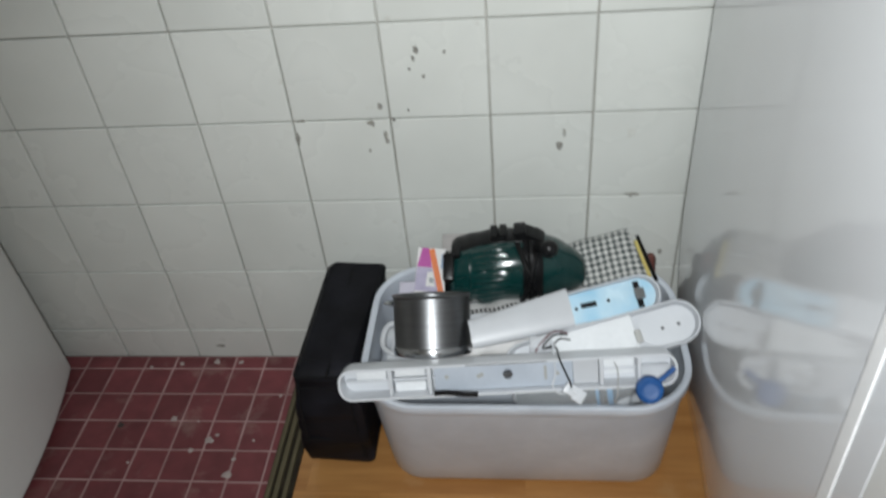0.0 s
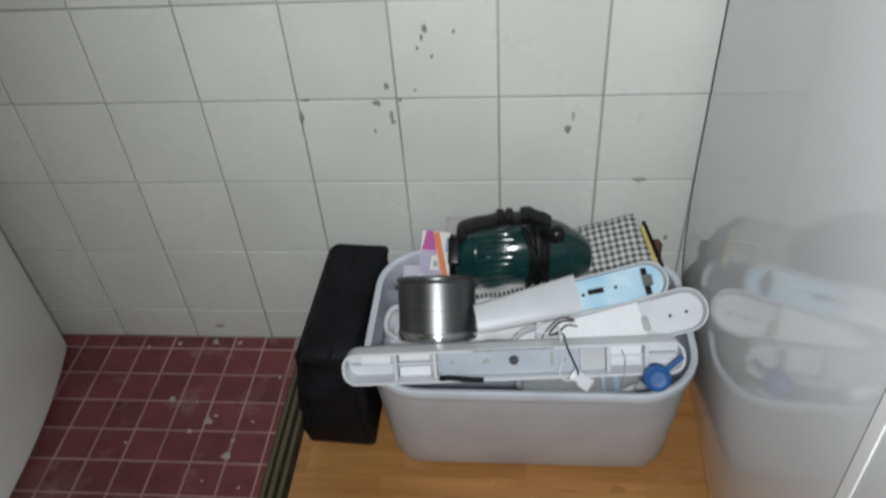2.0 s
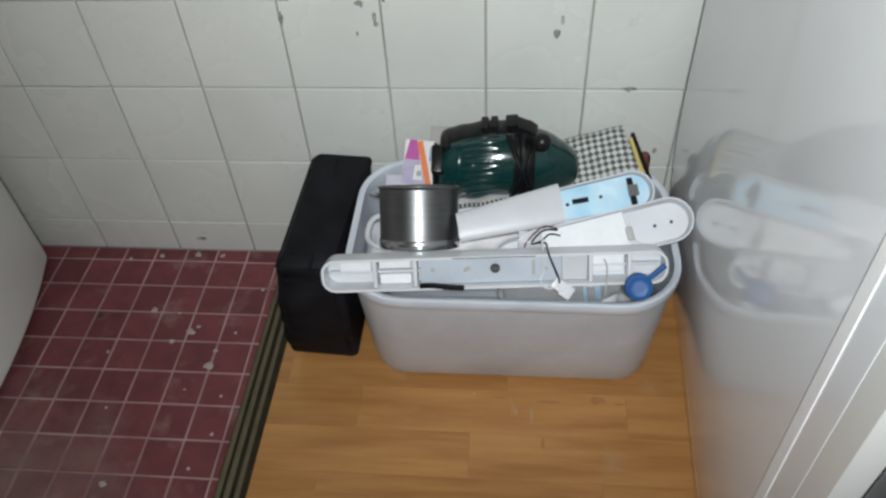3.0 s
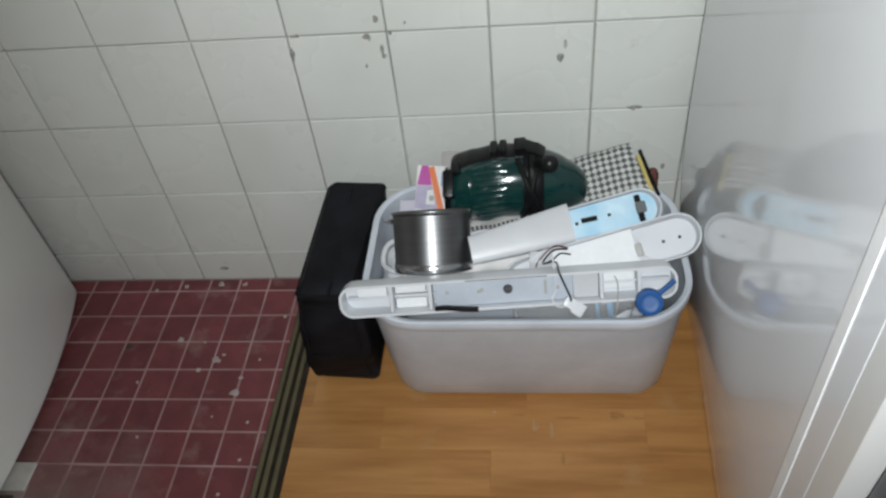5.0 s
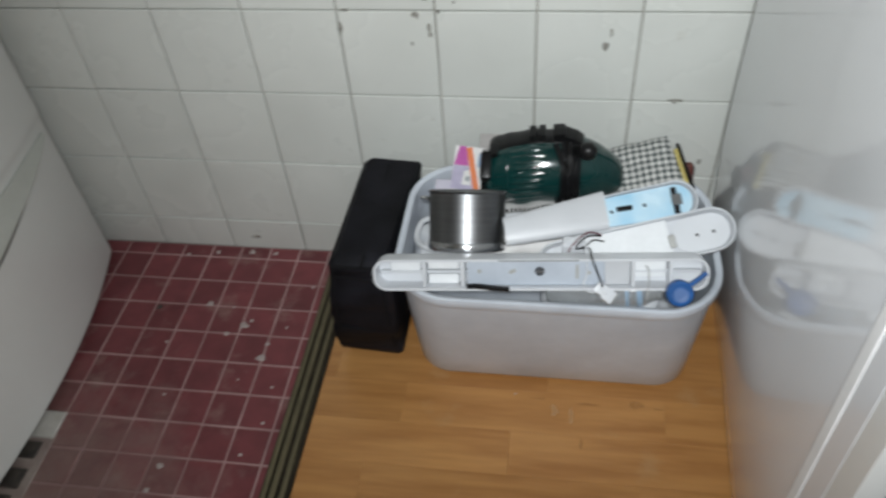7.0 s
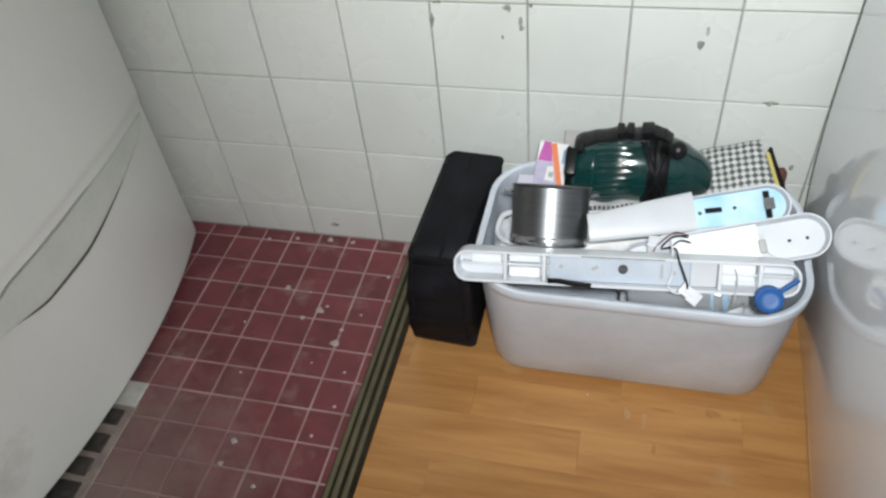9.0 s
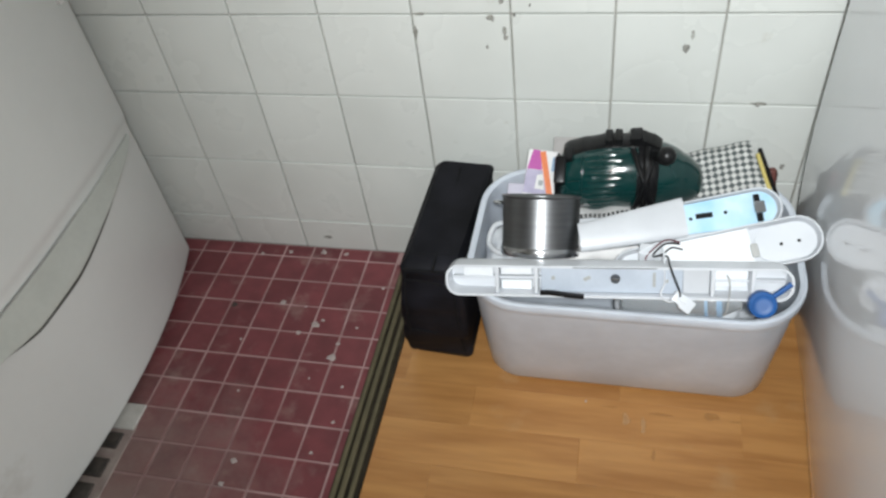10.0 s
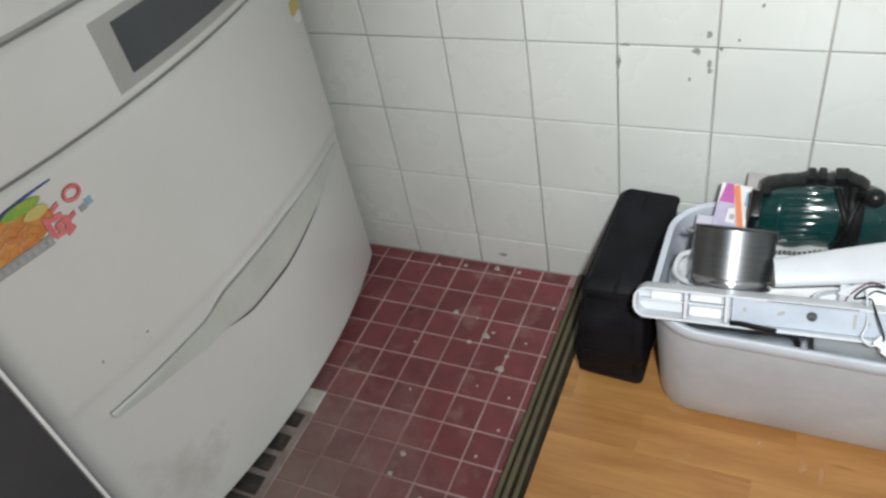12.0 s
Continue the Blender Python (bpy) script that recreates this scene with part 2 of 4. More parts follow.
def check_material():
    m = bpy.data.materials.new("black_white_check_cloth")
    m.use_nodes = True
    N, L = m.node_tree.nodes, m.node_tree.links
    p = N["Principled BSDF"]
    p.inputs["Roughness"].default_value = 0.8
    tc, mp = N.new("ShaderNodeTexCoord"), N.new("ShaderNodeMapping")
    mp.inputs["Rotation"].default_value = (0, 0, radians(45))
    mp.inputs["Location"].default_value = (0, 0, 0.001)
    mp.inputs["Scale"].default_value = (1, 1, 0)
    ch = N.new("ShaderNodeTexChecker")
    ch.inputs["Scale"].default_value = 136
    ch.inputs["Color1"].default_value = (0.74, 0.74, 0.71, 1)
    ch.inputs["Color2"].default_value = (0.12, 0.14, 0.14, 1)
    L.new(tc.outputs["Object"], mp.inputs[0])
    L.new(mp.outputs[0], ch.inputs["Vector"])
    nz = N.new("ShaderNodeTexNoise")
    nz.inputs["Scale"].default_value = 90
    L.new(tc.outputs["Object"], nz.inputs["Vector"])
    mix = N.new("ShaderNodeMix")
    mix.data_type, mix.blend_type = "RGBA", "MULTIPLY"
    mix.inputs[0].default_value = 0.5
    L.new(ch.outputs[0], mix.inputs[6])
    L.new(nz.outputs[0], mix.inputs[7])
    L.new(mix.outputs[2], p.inputs["Base Color"])
    bp = N.new("ShaderNodeBump")
    bp.inputs["Strength"].default_value, bp.inputs["Distance"].default_value = 0.4, 0.001
    L.new(nz.outputs[0], bp.inputs["Height"])
    L.new(bp.outputs[0], p.inputs["Normal"])
    return m


M_check = check_material()


# ---------------------------------------------------------------- mesh helpers
def part(name, bm, material, parent=None, label="", m=None, smooth=True):
    """One mesh object from a bmesh, under parent if given."""
    me = bpy.data.meshes.new(name)
    bmesh.ops.recalc_face_normals(bm, faces=bm.faces)
    bm.to_mesh(me)
    bm.free()
    if smooth:
        me.shade_smooth()
        me.set_sharp_from_angle(angle=radians(38))
    me.materials.append(material)
    ob = new(name, me)
    if parent:
        ob.parent = parent
    if m is not None:
        ob.matrix_basis = m
    if label:
        ob["label"] = label
    return ob


def thing(name, m, label, category, group="", kind=""):
    ob = new(name)
    ob.matrix_world = m
    ob.empty_display_size = 0.05
    return tagged(ob, label, category, group, kind)


def box(x0, x1, y0, y1, z0, z1, bevel=0.0, seg=2):
    bm = bmesh.new()
    bmesh.ops.create_cube(bm, size=1)
    bmesh.ops.scale(bm, vec=(x1 - x0, y1 - y0, z1 - z0), verts=bm.verts)
    bmesh.ops.translate(bm, vec=((x0 + x1) / 2, (y0 + y1) / 2, (z0 + z1) / 2), verts=bm.verts)
    if bevel:
        bmesh.ops.bevel(bm, geom=bm.edges[:], offset=bevel, segments=seg, affect="EDGES", profile=0.6)
    return bm


def loft(rings, closed=True, caps=True):
    """Skin between rings of points."""
    bm = bmesh.new()
    vs = [[bm.verts.new(p) for p in r] for r in rings]
    n = len(vs[0])
    for a, b in zip(vs, vs[1:]):
        for i in range(n if closed else n - 1):
            bm.faces.new((a[i], a[(i + 1) % n], b[(i + 1) % n], b[i]))
    if caps and closed:
        bm.faces.new(vs[0][::-1])
        bm.faces.new(vs[-1])
    return bm


def rrect(x0, x1, y0, y1, r, z, n=8):
    """A rounded rectangle, as points round it."""
    out = []
    for cx, cy, a in ((x1 - r, y1 - r, 0), (x0 + r, y1 - r, 90), (x0 + r, y0 + r, 180), (x1 - r, y0 + r, 270)):
        for i in range(n + 1):
            t = radians(a + 90 * i / n)
            out.append((cx + r * math.cos(t), cy + r * math.sin(t), z))
    return out


def circle(r, z, n=40, cx=0, cy=0):
    return [(cx + r * math.cos(2 * math.pi * i / n), cy + r * math.sin(2 * math.pi * i / n), z) for i in range(n)]


def tube(points, r, n=8, steps=6):
    """A round cord along a smooth line through points."""
    P = [Vector(p) for p in points]
    line = []
    for i in range(len(P) - 1):
        a, b, c, d = P[max(i - 1, 0)], P[i], P[i + 1], P[min(i + 2, len(P) - 1)]
        for k in range(steps):
            t = k / steps
            line.append(0.5 * (2 * b + (c - a) * t + (2 * a - 5 * b + 4 * c - d) * t * t + (3 * b - a - 3 * c + d) * t ** 3))
    line.append(P[-1])
    rings, up = [], Vector((0.3, 0.2, 0.93))
    for i, p in enumerate(line):
        d = (line[min(i + 1, len(line) - 1)] - line[max(i - 1, 0)]).normalized()
        u = d.cross(up).normalized()
        v = d.cross(u)
        rings.append([p + r * (math.cos(2 * math.pi * k / n) * u + math.sin(2 * math.pi * k / n) * v) for k in range(n)])
    return loft(rings)


def frame_on(origin, xdir, normal):
    """A pose with x along xdir and z along normal."""
    x = Vector(xdir).normalized()
    z = Vector(normal)
    z = (z - x * z.dot(x)).normalized()
    y = z.cross(x)
    m = Matrix((x, y, z)).transposed().to_4x4()
    m.translation = origin
    return m


def blob(r, h, seed, n=9):
    """A low irregular drop on a plane."""
    rng = random.Random(seed)
    ring = [(r * rng.uniform(0.6, 1.25), 2 * math.pi * i / n) for i in range(n)]
    return loft([[(q * math.cos(a) * s, q * math.sin(a) * s, z) for q, a in ring] for s, z in ((1, 0), (0.85, h * 0.7), (0.4, h))])


# ---------------------------------------------------------------- shell of the place
TW, ROW0 = 0.15, 0.525          # wall tile, height of a joint above the floor
PX, PY = 0.0611, 0.0631         # floor tile pitch
LAM = 0.009                     # top of the laminate

wall_north = tagged(part("wall_north", box(-1.75, 1.25, 0.006, 0.16, -0.05, 2.45), M_wallgrout), "white glazed tile wall with thin grey grout joints", "wall", kind="structure")
floor = tagged(part("floor", box(-1.75, 1.25, -2.7, 0.0, -0.12, -0.0015), M_redgrout), "dark red square tile floor with dusty pink grout", "floor", kind="structure")
# unseen walls and ceiling, added to close the space and bounce light
tagged(part("wall_west", box(-1.9, -1.75, -2.7, 0.16, -0.05, 2.45), M_roomwall), "plain off-white painted wall", "wall", kind="structure")
tagged(part("wall_east", box(1.25, 1.4, -2.7, 0.16, -0.05, 2.45), M_roomwall), "plain off-white painted wall", "wall", kind="structure")
tagged(part("wall_south", box(-1.9, 1.4, -2.85, -2.7, -0.05, 2.45), M_roomwall), "plain off-white painted wall", "wall", kind="structure")
tagged(part("ceiling", box(-1.9, 1.4, -2.85, 0.16, 2.45, 2.55), M_roomwall), "plain off-white ceiling", "ceiling", kind="structure")

# laminate floor beside the tiles
laminate = tagged(part("laminate_floor", box(-0.487, 1.25, -2.7, 0.0, -0.001, 0.0035), M_subfloor), "honey oak strip laminate floor laid over tiles", "floor", kind="structure")

# transition profile between tiles and laminate
def transition_profile():
    t = thing("transition_strip", pose(0, 0, 0), "ribbed olive brown floor transition strip beside the laminate", "floor trim", kind="structure")
    part("base", box(-0.536, -0.487, -2.69, -0.002, -0.001, 0.0065, 0.0015, 1), M_stripdark, t)
    for x, w in ((-0.5290, 0.0080), (-0.5155, 0.0085), (-0.5000, 0.0075)):
        part("ridge", box(x - w / 2, x + w / 2, -2.69, -0.002, 0.006, 0.0105, 0.0015, 2), M_strip, t)


transition_profile()


# ---------------------------------------------------------------- refrigerator with the bowed front
FY0, FY1 = -0.788, -0.030
FC, FH = (FY0 + FY1) / 2, (FY1 - FY0) / 2


def bow(y):
    """How far the front stands out, along x, at y."""
    u = (y - FC) / FH
    return -0.938 - 0.058 * abs(u) ** 2.1


def glide(s, knots):
    """Smooth steps between knots of (place, value)."""
    for (a, va), (b, vb) in zip(knots, knots[1:]):
        if s <= b:
            k = min(1.0, max(0.0, (s - a) / (b - a)))
            return va + (vb - va) * (0.5 * k + 0.5 * k * k * (3 - 2 * k))
    return knots[-1][1]


def grip_edges(s):
    """Upper and lower edge of the leaf-shaped grip, s from 0 to 1 along it."""
    top = glide(s, ((0.0, 0.3315), (0.27, 0.3365), (0.36, 0.3500), (0.64, 0.3510), (0.85, 0.3440), (1.0, 0.3335)))
    low = glide(s, ((0.0, 0.3265), (0.12, 0.3215), (0.26, 0.3125), (0.40, 0.2910), (0.55, 0.2900), (0.76, 0.3070), (0.92, 0.3200), (1.0, 0.3315)))
    return top, low


def ledge(y):
    """Height of the soft step that runs across the lower door."""
    return glide(y, ((-0.80, 0.371), (-0.52, 0.373), (-0.30, 0.373), (-0.10, 0.360), (-0.03, 0.350)))


def grip(n=90):
    """A leaf-shaped lip that stands out from the door, most at its lower edge."""
    rings = []
    for i in range(n + 1):
        s = i / n
        y = -0.729 + 0.657 * s
        top, low = grip_edges(s)
        x = bow(y)
        d = (0.003 + 0.006 * math.sin(math.pi * s) ** 0.65) * (1.9 if s < 0.24 else 1 + 0.9 * max(0.0, 1 - (s - 0.24) / 0.12))
        h = top - low + 0.004
        prof = ((0.0, -0.003), (0.02, 0.0006), (0.25, 0.18 * d), (0.55, 0.5 * d), (0.80, 0.86 * d), (0.93, d), (0.985, 0.92 * d), (1.0, 0.6 * d), (0.97, -0.003))
        rings.append([(x + o, y, top + 0.002 - h * k) for k, o in prof])
    return loft(rings)


def grip_gap(s0, s1, deep, n=50):
    """A solid strip for the shade under the lip, deepest half way."""
    rings = []
    for i in range(n + 1):
        s = s0 + (s1 - s0) * i / n
        y = -0.729 + 0.657 * s
        low = grip_edges(s)[1]
        w = deep * math.sin(math.pi * i / n) ** 0.5 + 0.0004
        x = bow(y)
        lip = (0.0024 + 0.0052 * math.sin(math.pi * s) ** 0.65) * 0.85
        rings.append([(x + 1.25 * lip, y, low + 0.001), (x + 1.25 * lip, y, low - w), (x - 0.006, y, low - w), (x - 0.006, y, low + 0.001)])
    return loft(rings)


def door_front(z0, z1, rows, soft, hollow=False, cols=150, lip=0.0):
    """A bowed door, as a closed shell of a front grid and a flat back."""
    bm = bmesh.new()
    grid = []
    ys = [FY0 + (FY1 - FY0) * 0.5 * (1 - math.cos(math.pi * i / cols)) * 0.5 + (FY1 - FY0) * i / cols * 0.5 for i in range(cols + 1)]
    for j in range(rows + 1):
        z = z0 + (z1 - z0) * j / rows
        line = []
        for y in ys:
            e = min(y - FY0, FY1 - y)
            r = 0.022
            edge = (r - math.sqrt(max(0, r * r - (r - e) ** 2))) if e < r else 0
            d = min(z - z0, z1 - z)
            fall = (soft - math.sqrt(max(0, soft * soft - (soft - d) ** 2))) if d < soft else 0
            x = bow(y) - edge - 0.5 * fall
            if hollow:
                x += 0.004 / (1 + math.exp(-(z - ledge(y)) / 0.003)) - 0.004
            line.append(bm.verts.new((x, y, z)))
        grid.append(line)
    for a, b in zip(grid, grid[1:]):
        for i in range(cols):
            bm.faces.new((a[i], a[i + 1], b[i + 1], b[i]))
    back = [[bm.verts.new((-1.075, y, z)) for y in (ys[0], ys[-1])] for z in (z0, z1)]
    bm.faces.new([*grid[0], back[0][1], back[0][0]])
    bm.faces.new([*grid[-1], back[1][1], back[1][0]])
    bm.faces.new([g[0] for g in grid] + [back[1][0], back[0][0]])
    bm.faces.new([g[-1] for g in grid] + [back[1][1], back[0][1]])
    bm.faces.new((back[0][0], back[0][1], back[1][1], back[1][0]))
    return bm


def on_front(y, z, out=0.0):
    """Pose on the bowed front: x along the wall, z out of the door."""
    slope = (bow(y + 0.004) - bow(y - 0.004)) / 0.008
    nrm = Vector((1, -slope, 0)).normalized()
    return frame_on(Vector((bow(y), y, z)) + nrm * out, (slope, 1, 0), nrm)


def curved_sheet(y0, y1, z0, z1, out, thick, n=24):
    """A thin plate that follows the bowed front."""
    rings = []
    for i in range(n + 1):
        y = y0 + (y1 - y0) * i / n
        x = bow(y) + out
        rings.append([(x, y, z0), (x, y, z1), (x - thick, y, z1), (x - thick, y, z0)])
    return loft(rings)


def fridge():
    t = thing("refrigerator", pose(0, 0, 0), "white refrigerator with bowed doors and scooped grip", "refrigerator")
    part("cabinet", box(-1.66, -1.085, FY0 + 0.004, FY1 - 0.002, 0.03, 1.76, 0.006), M_fridge, t)
    part("seal", box(-1.0855, -1.0745, FY0 + 0.012, FY1 - 0.012, 0.035, 1.75), M_gap, t, "dark grey door seal")
    low = part("lower_door", door_front(0.012, 0.6840, 130, 0.010, True), M_fridge, t)
    part("grip", grip(), M_grip, low, "greenish white leaf-shaped grip")
    # grey cord that draws the shade along the leaf's upper crease
    crease = []
    for k in range(16):
        q = 0.31 + 0.35 * k / 15
        y = -0.729 + 0.657 * q
        crease.append((bow(y) - 0.0010, y, grip_edges(q)[0] + 0.0020))
    part("grip_crease", tube(crease, 0.0012, 6, 3), M_frame_shade, low, "grey line for the shade of the crease")
    # solid dark strip in place of the shade in the finger gap
    part("grip_gap", grip_gap(0.25, 0.79, 0.0065), M_gap, low, "dark strip for the shade in the finger gap")
    # grey strip drawn where the grip's soft shadow falls
    part("grip_underside", grip_gap(0.02, 0.26, 0.0040), M_frame_shade, low, "grey strip for the soft shadow under the grip")
    mid = part("drawer_front", door_front(0.6895, 0.8170, 24, 0.008), M_fridge, t)
    part("upper_door", door_front(0.826, 1.75, 30, 0.010), M_fridge, t)
    # grey sheets set into the door seams to stand for their shade
    part("seam_strip", curved_sheet(FY0 + 0.01, FY1 - 0.01, 0.681, 0.691, -0.012, 0.03), M_frame_shade, t, "grey shadow strip between doors")
    part("seam_strip", curved_sheet(FY0 + 0.01, FY1 - 0.01, 0.814, 0.827, -0.012, 0.03), M_frame_shade, t, "grey shadow strip between doors")
    for x in (-1.12, -1.58):
        for y in (FY0 + 0.05, FY1 - 0.05):
            part("foot", loft([circle(0.018, -0.0005, 16, x, y), circle(0.018, 0.031, 16, x, y)]), M_black, t)
    part("control_panel", curved_sheet(-0.503, -0.215, 0.7015, 0.794, 0.0005, 0.004), M_frame_shade, mid, "recessed grey control panel frame")
    part("display", curved_sheet(-0.473, -0.245, 0.716, 0.782, 0.0022, 0.003), M_glass, mid, "dark grey display window")
    for y, z in ((-0.70, 0.412), (-0.632, 0.402)):
        part("bumper", blob(0.0024, 0.002, int(-y * 1000)), M_frame_shade, low, "small dark bumper", on_front(y, z))
    return t


fridge()


def magnet():
    m = on_front(-0.074, 0.606)
    t = thing("fridge_magnet", m, "small yellow and white magnet on the refrigerator door", "magnet")
    part("body", loft([rrect(-0.016, 0.016, -0.004, 0.018, 0.006, 0), rrect(-0.016, 0.016, -0.004, 0.018, 0.006, 0.004)]), M_yellow, t)
    part("clip", loft([rrect(-0.008, 0.013, -0.02, -0.002, 0.005, 0.0), rrect(-0.008, 0.013, -0.02, -0.002, 0.005, 0.005)]), M_card, t)


magnet()


def sticker():
    """Food advert on the lower door, cut along its outline."""
    t = thing("sticker", pose(0, 0, 0), "colourful food advertisement sticker on the refrigerator door", "sticker")

    def flat(y0, y1, z0, z1, out, skew=0.0, n=14, shape=None):
        rings = []
        for i in range(n + 1):
            s = i / n
            y = y0 + (y1 - y0) * s
            a, b = shape(s) if shape else (0, 1)
            rings.append([(bow(y) + o, y, z0 + (z1 - z0) * q + skew * s) for q, o in ((a, out), (b, out), (b, out - 0.001), (a, out - 0.001))])
        return loft(rings)

    lens = lambda s: (0.5 - 0.5 * math.sqrt(max(0.02, math.sin(math.pi * s))), 0.5 + 0.5 * math.sqrt(max(0.02, math.sin(math.pi * s))))
    part("bowl", flat(-0.772, -0.652, 0.606, 0.660, 0.0012, shape=lens), M_noodle, t, "orange noodles")
    rng = random.Random(21)
    for k in range(34):
        u, w = rng.uniform(-0.85, 0.7), rng.uniform(-0.7, 0.55)
        y, z = -0.712 + 0.052 * u, 0.631 + 0.022 * w
        h = rng.uniform(0.004, 0.011)
        part("noodle", tube([(bow(y + d) + 0.0013 + 0.00002 * k, y + d, z + q * h) for d, q in ((-0.014, -0.6), (-0.005, 0.5), (0.006, 0.7), (0.015, -0.3))], rng.uniform(0.0007, 0.0012), 5, 3),
             rng.choice((M_orange, M_noodle2, M_noodle, M_noodle)), t)
    part("vegetable", flat(-0.704, -0.655, 0.650, 0.665, 0.0027, shape=lens), M_leafprint, t, "green vegetable print")
    part("lemon", flat(-0.684, -0.652, 0.637, 0.651, 0.0027, shape=lens), M_yellow, t, "yellow slice")
    part("vegetable", flat(-0.772, -0.742, 0.604, 0.620, 0.0018, shape=lens), M_leafprint, t, "green vegetable print")
    part("arc", flat(-0.780, -0.634, 0.628, 0.672, 0.0011, shape=lambda s: (0.90 * math.sin(0.3 + s * 1.27) - 0.02, 0.90 * math.sin(0.3 + s * 1.27) + 0.17 * (1 - 0.85 * s))), M_navy, t, "navy blue arc")
    for y0, y1, z0, z1, sk in ((-0.668, -0.661, 0.604, 0.632, 0), (-0.661, -0.644, 0.622, 0.629, -0.002), (-0.657, -0.650, 0.606, 0.618, 0), (-0.648, -0.640, 0.600, 0.622, -0.003), (-0.664, -0.642, 0.600, 0.606, 0)):
        part("lettering", flat(y0, y1, z0, z1, 0.0025, sk, 4), M_pinkprint, t, "pink lettering bar")
    for y, z in ((-0.648, 0.634), (-0.653, 0.612), (-0.636, 0.612), (-0.644, 0.597)):
        part("lettering", flat(y - 0.006, y + 0.006, z - 0.003, z + 0.003, 0.0022, 0.004, 4), M_pinkprint, t, "pink lettering bar")
    ring = [(-0.6215 + 0.010 * math.cos(q), 0.6385 + 0.0085 * math.sin(q)) for q in [2 * math.pi * i / 16 for i in range(17)]]
    part("ring_mark", tube([(bow(y) + 0.001, y, z) for y, z in ring], 0.0027, 6, 2), M_pinkprint, t, "pink ring mark")
    part("mark", flat(-0.623, -0.614, 0.610, 0.618, 0.0014), M_greyprint, t, "grey mark")
    part("mark", flat(-0.613, -0.604, 0.612, 0.622, 0.0014), M_label, t, "blue grey mark")
    part("caption_bar", flat(-0.775, -0.668, 0.597, 0.611, 0.0023), M_greyprint, t, "grey caption bar")
    for k in range(11):
        y = -0.766 + 0.009 * k
        part("letter_bar", flat(y, y + 0.005, 0.600 + 0.001 * (k % 2), 0.608, 0.0029, 0, 2), M_frame_shade, t)


sticker()


def dark_appliance():
    t = thing("dark_cabinet", pose(0, 0, 0), "dark grey metal appliance standing beside the refrigerator", "appliance")
    part("body", box(-1.60, -0.948, -1.45, -0.817, 0.02, 0.86, 0.004), M_steel_dark, t)
    part("edge_trim", box(-0.952, -0.944, -0.8165, -0.8115, 0.02, 0.86, 0.0015), M_gasket, t, "light edge trim")
    part("plinth", box(-1.58, -0.98, -1.43, -0.86, -0.001, 0.021), M_black, t)


dark_appliance()

# ---------------------------------------------------------------- white appliance on the other side
def side_x(y, z):
    k = max(0.0, 1 - z / 0.42)
    return 0.1413 + 0.055 * y + 0.041 * k ** 2 - 0.025 * (z - 0.40) * min(1.0, max(0.0, -y / 0.25))


def side_sheet(y0, y1, z0, z1, out, depth, ny=10, nz=48):
    """A slab whose outer face follows the appliance's side."""
    rings = []
    for j in range(nz + 1):
        z = z0 + (z1 - z0) * (j / nz) ** 1.4
        front = [(side_x(y0 + (y1 - y0) * i / ny, z) - out, y0 + (y1 - y0) * i / ny, z) for i in range(ny + 1)]
        rings.append(front + [(0.152 + depth, y1, z), (0.152 + depth, y0, z)])
    return loft(rings)


def white_appliance():
    t = thing("freezer", pose(0, 0, 0), "glossy white upright freezer standing against the tiled wall", "freezer")
    part("cabinet_side", side_sheet(-0.6685, -0.045, LAM + 0.001, 1.6, 0, 0.55), M_panel, t)
    part("trim", side_sheet(-0.6825, -0.6690, LAM + 0.02, 1.6, 0.0015, 0.55, 2), M_gasket, t, "bright white edge trim")
    part("gasket", side_sheet(-0.7125, -0.6830, LAM + 0.02, 1.6, 0.0005, 0.54, 2), M_panel, t, "pale grey door gasket")
    door = part("door", side_sheet(-0.742, -0.713, LAM + 0.03, 1.6, 0.0, 0.55, 6), M_fridge, t)
    part("handle", box(0.113, 0.150, -0.778, -0.7425, 0.40, 0.72, 0.008, 3), M_steel_dark, door, "dark grey door handle")


white_appliance()


# ---------------------------------------------------------------- storage tub
def tub():
    t = thing("storage_tub", pose(0, 0, 0), "translucent grey plastic storage tub full of odds and ends", "storage tub")
    z0, z1 = LAM + 0.0005, 0.272
    b = (-0.328, 0.118, -0.280, -0.080, 0.058)
    r = (-0.338, 0.123, -0.337, -0.045, 0.085)

    def ring(k, z, off=0.0):
        q = [p + (s - p) * k for p, s in zip(b, r)]
        return rrect(q[0] - off, q[1] + off, q[2] - off, q[3] + off, q[4] + off, z, 10)

    outer = [ring(0, z0, -0.007), ring(0, z0 + 0.003, -0.002), ring(0.03, z0 + 0.010), ring(0.25, 0.075), ring(0.55, 0.152), ring(0.95, 0.259)]
    inner = [ring(0.95, 0.259, -0.0035), ring(0.55, 0.152, -0.0035), ring(0.03, z0 + 0.010, -0.0035), ring(0, z0 + 0.005, -0.010)]
    part("body", loft(outer + inner), M_tub, t)
    lip = [ring(0.95, 0.254, 0.0005), ring(0.95, 0.251, 0.003), ring(0.97, 0.256, 0.0044), ring(1.0, 0.267, 0.0046), ring(1.0, z1, 0.0036), ring(1.0, z1 + 0.001, 0.0),
           ring(0.98, z1 - 0.002, -0.005), ring(0.95, 0.257, -0.0052), ring(0.93, 0.250, -0.004)]
    part("rim", loft(lip + [lip[0]], caps=False), M_tub, t, "rolled tub rim")
    return t


tub()


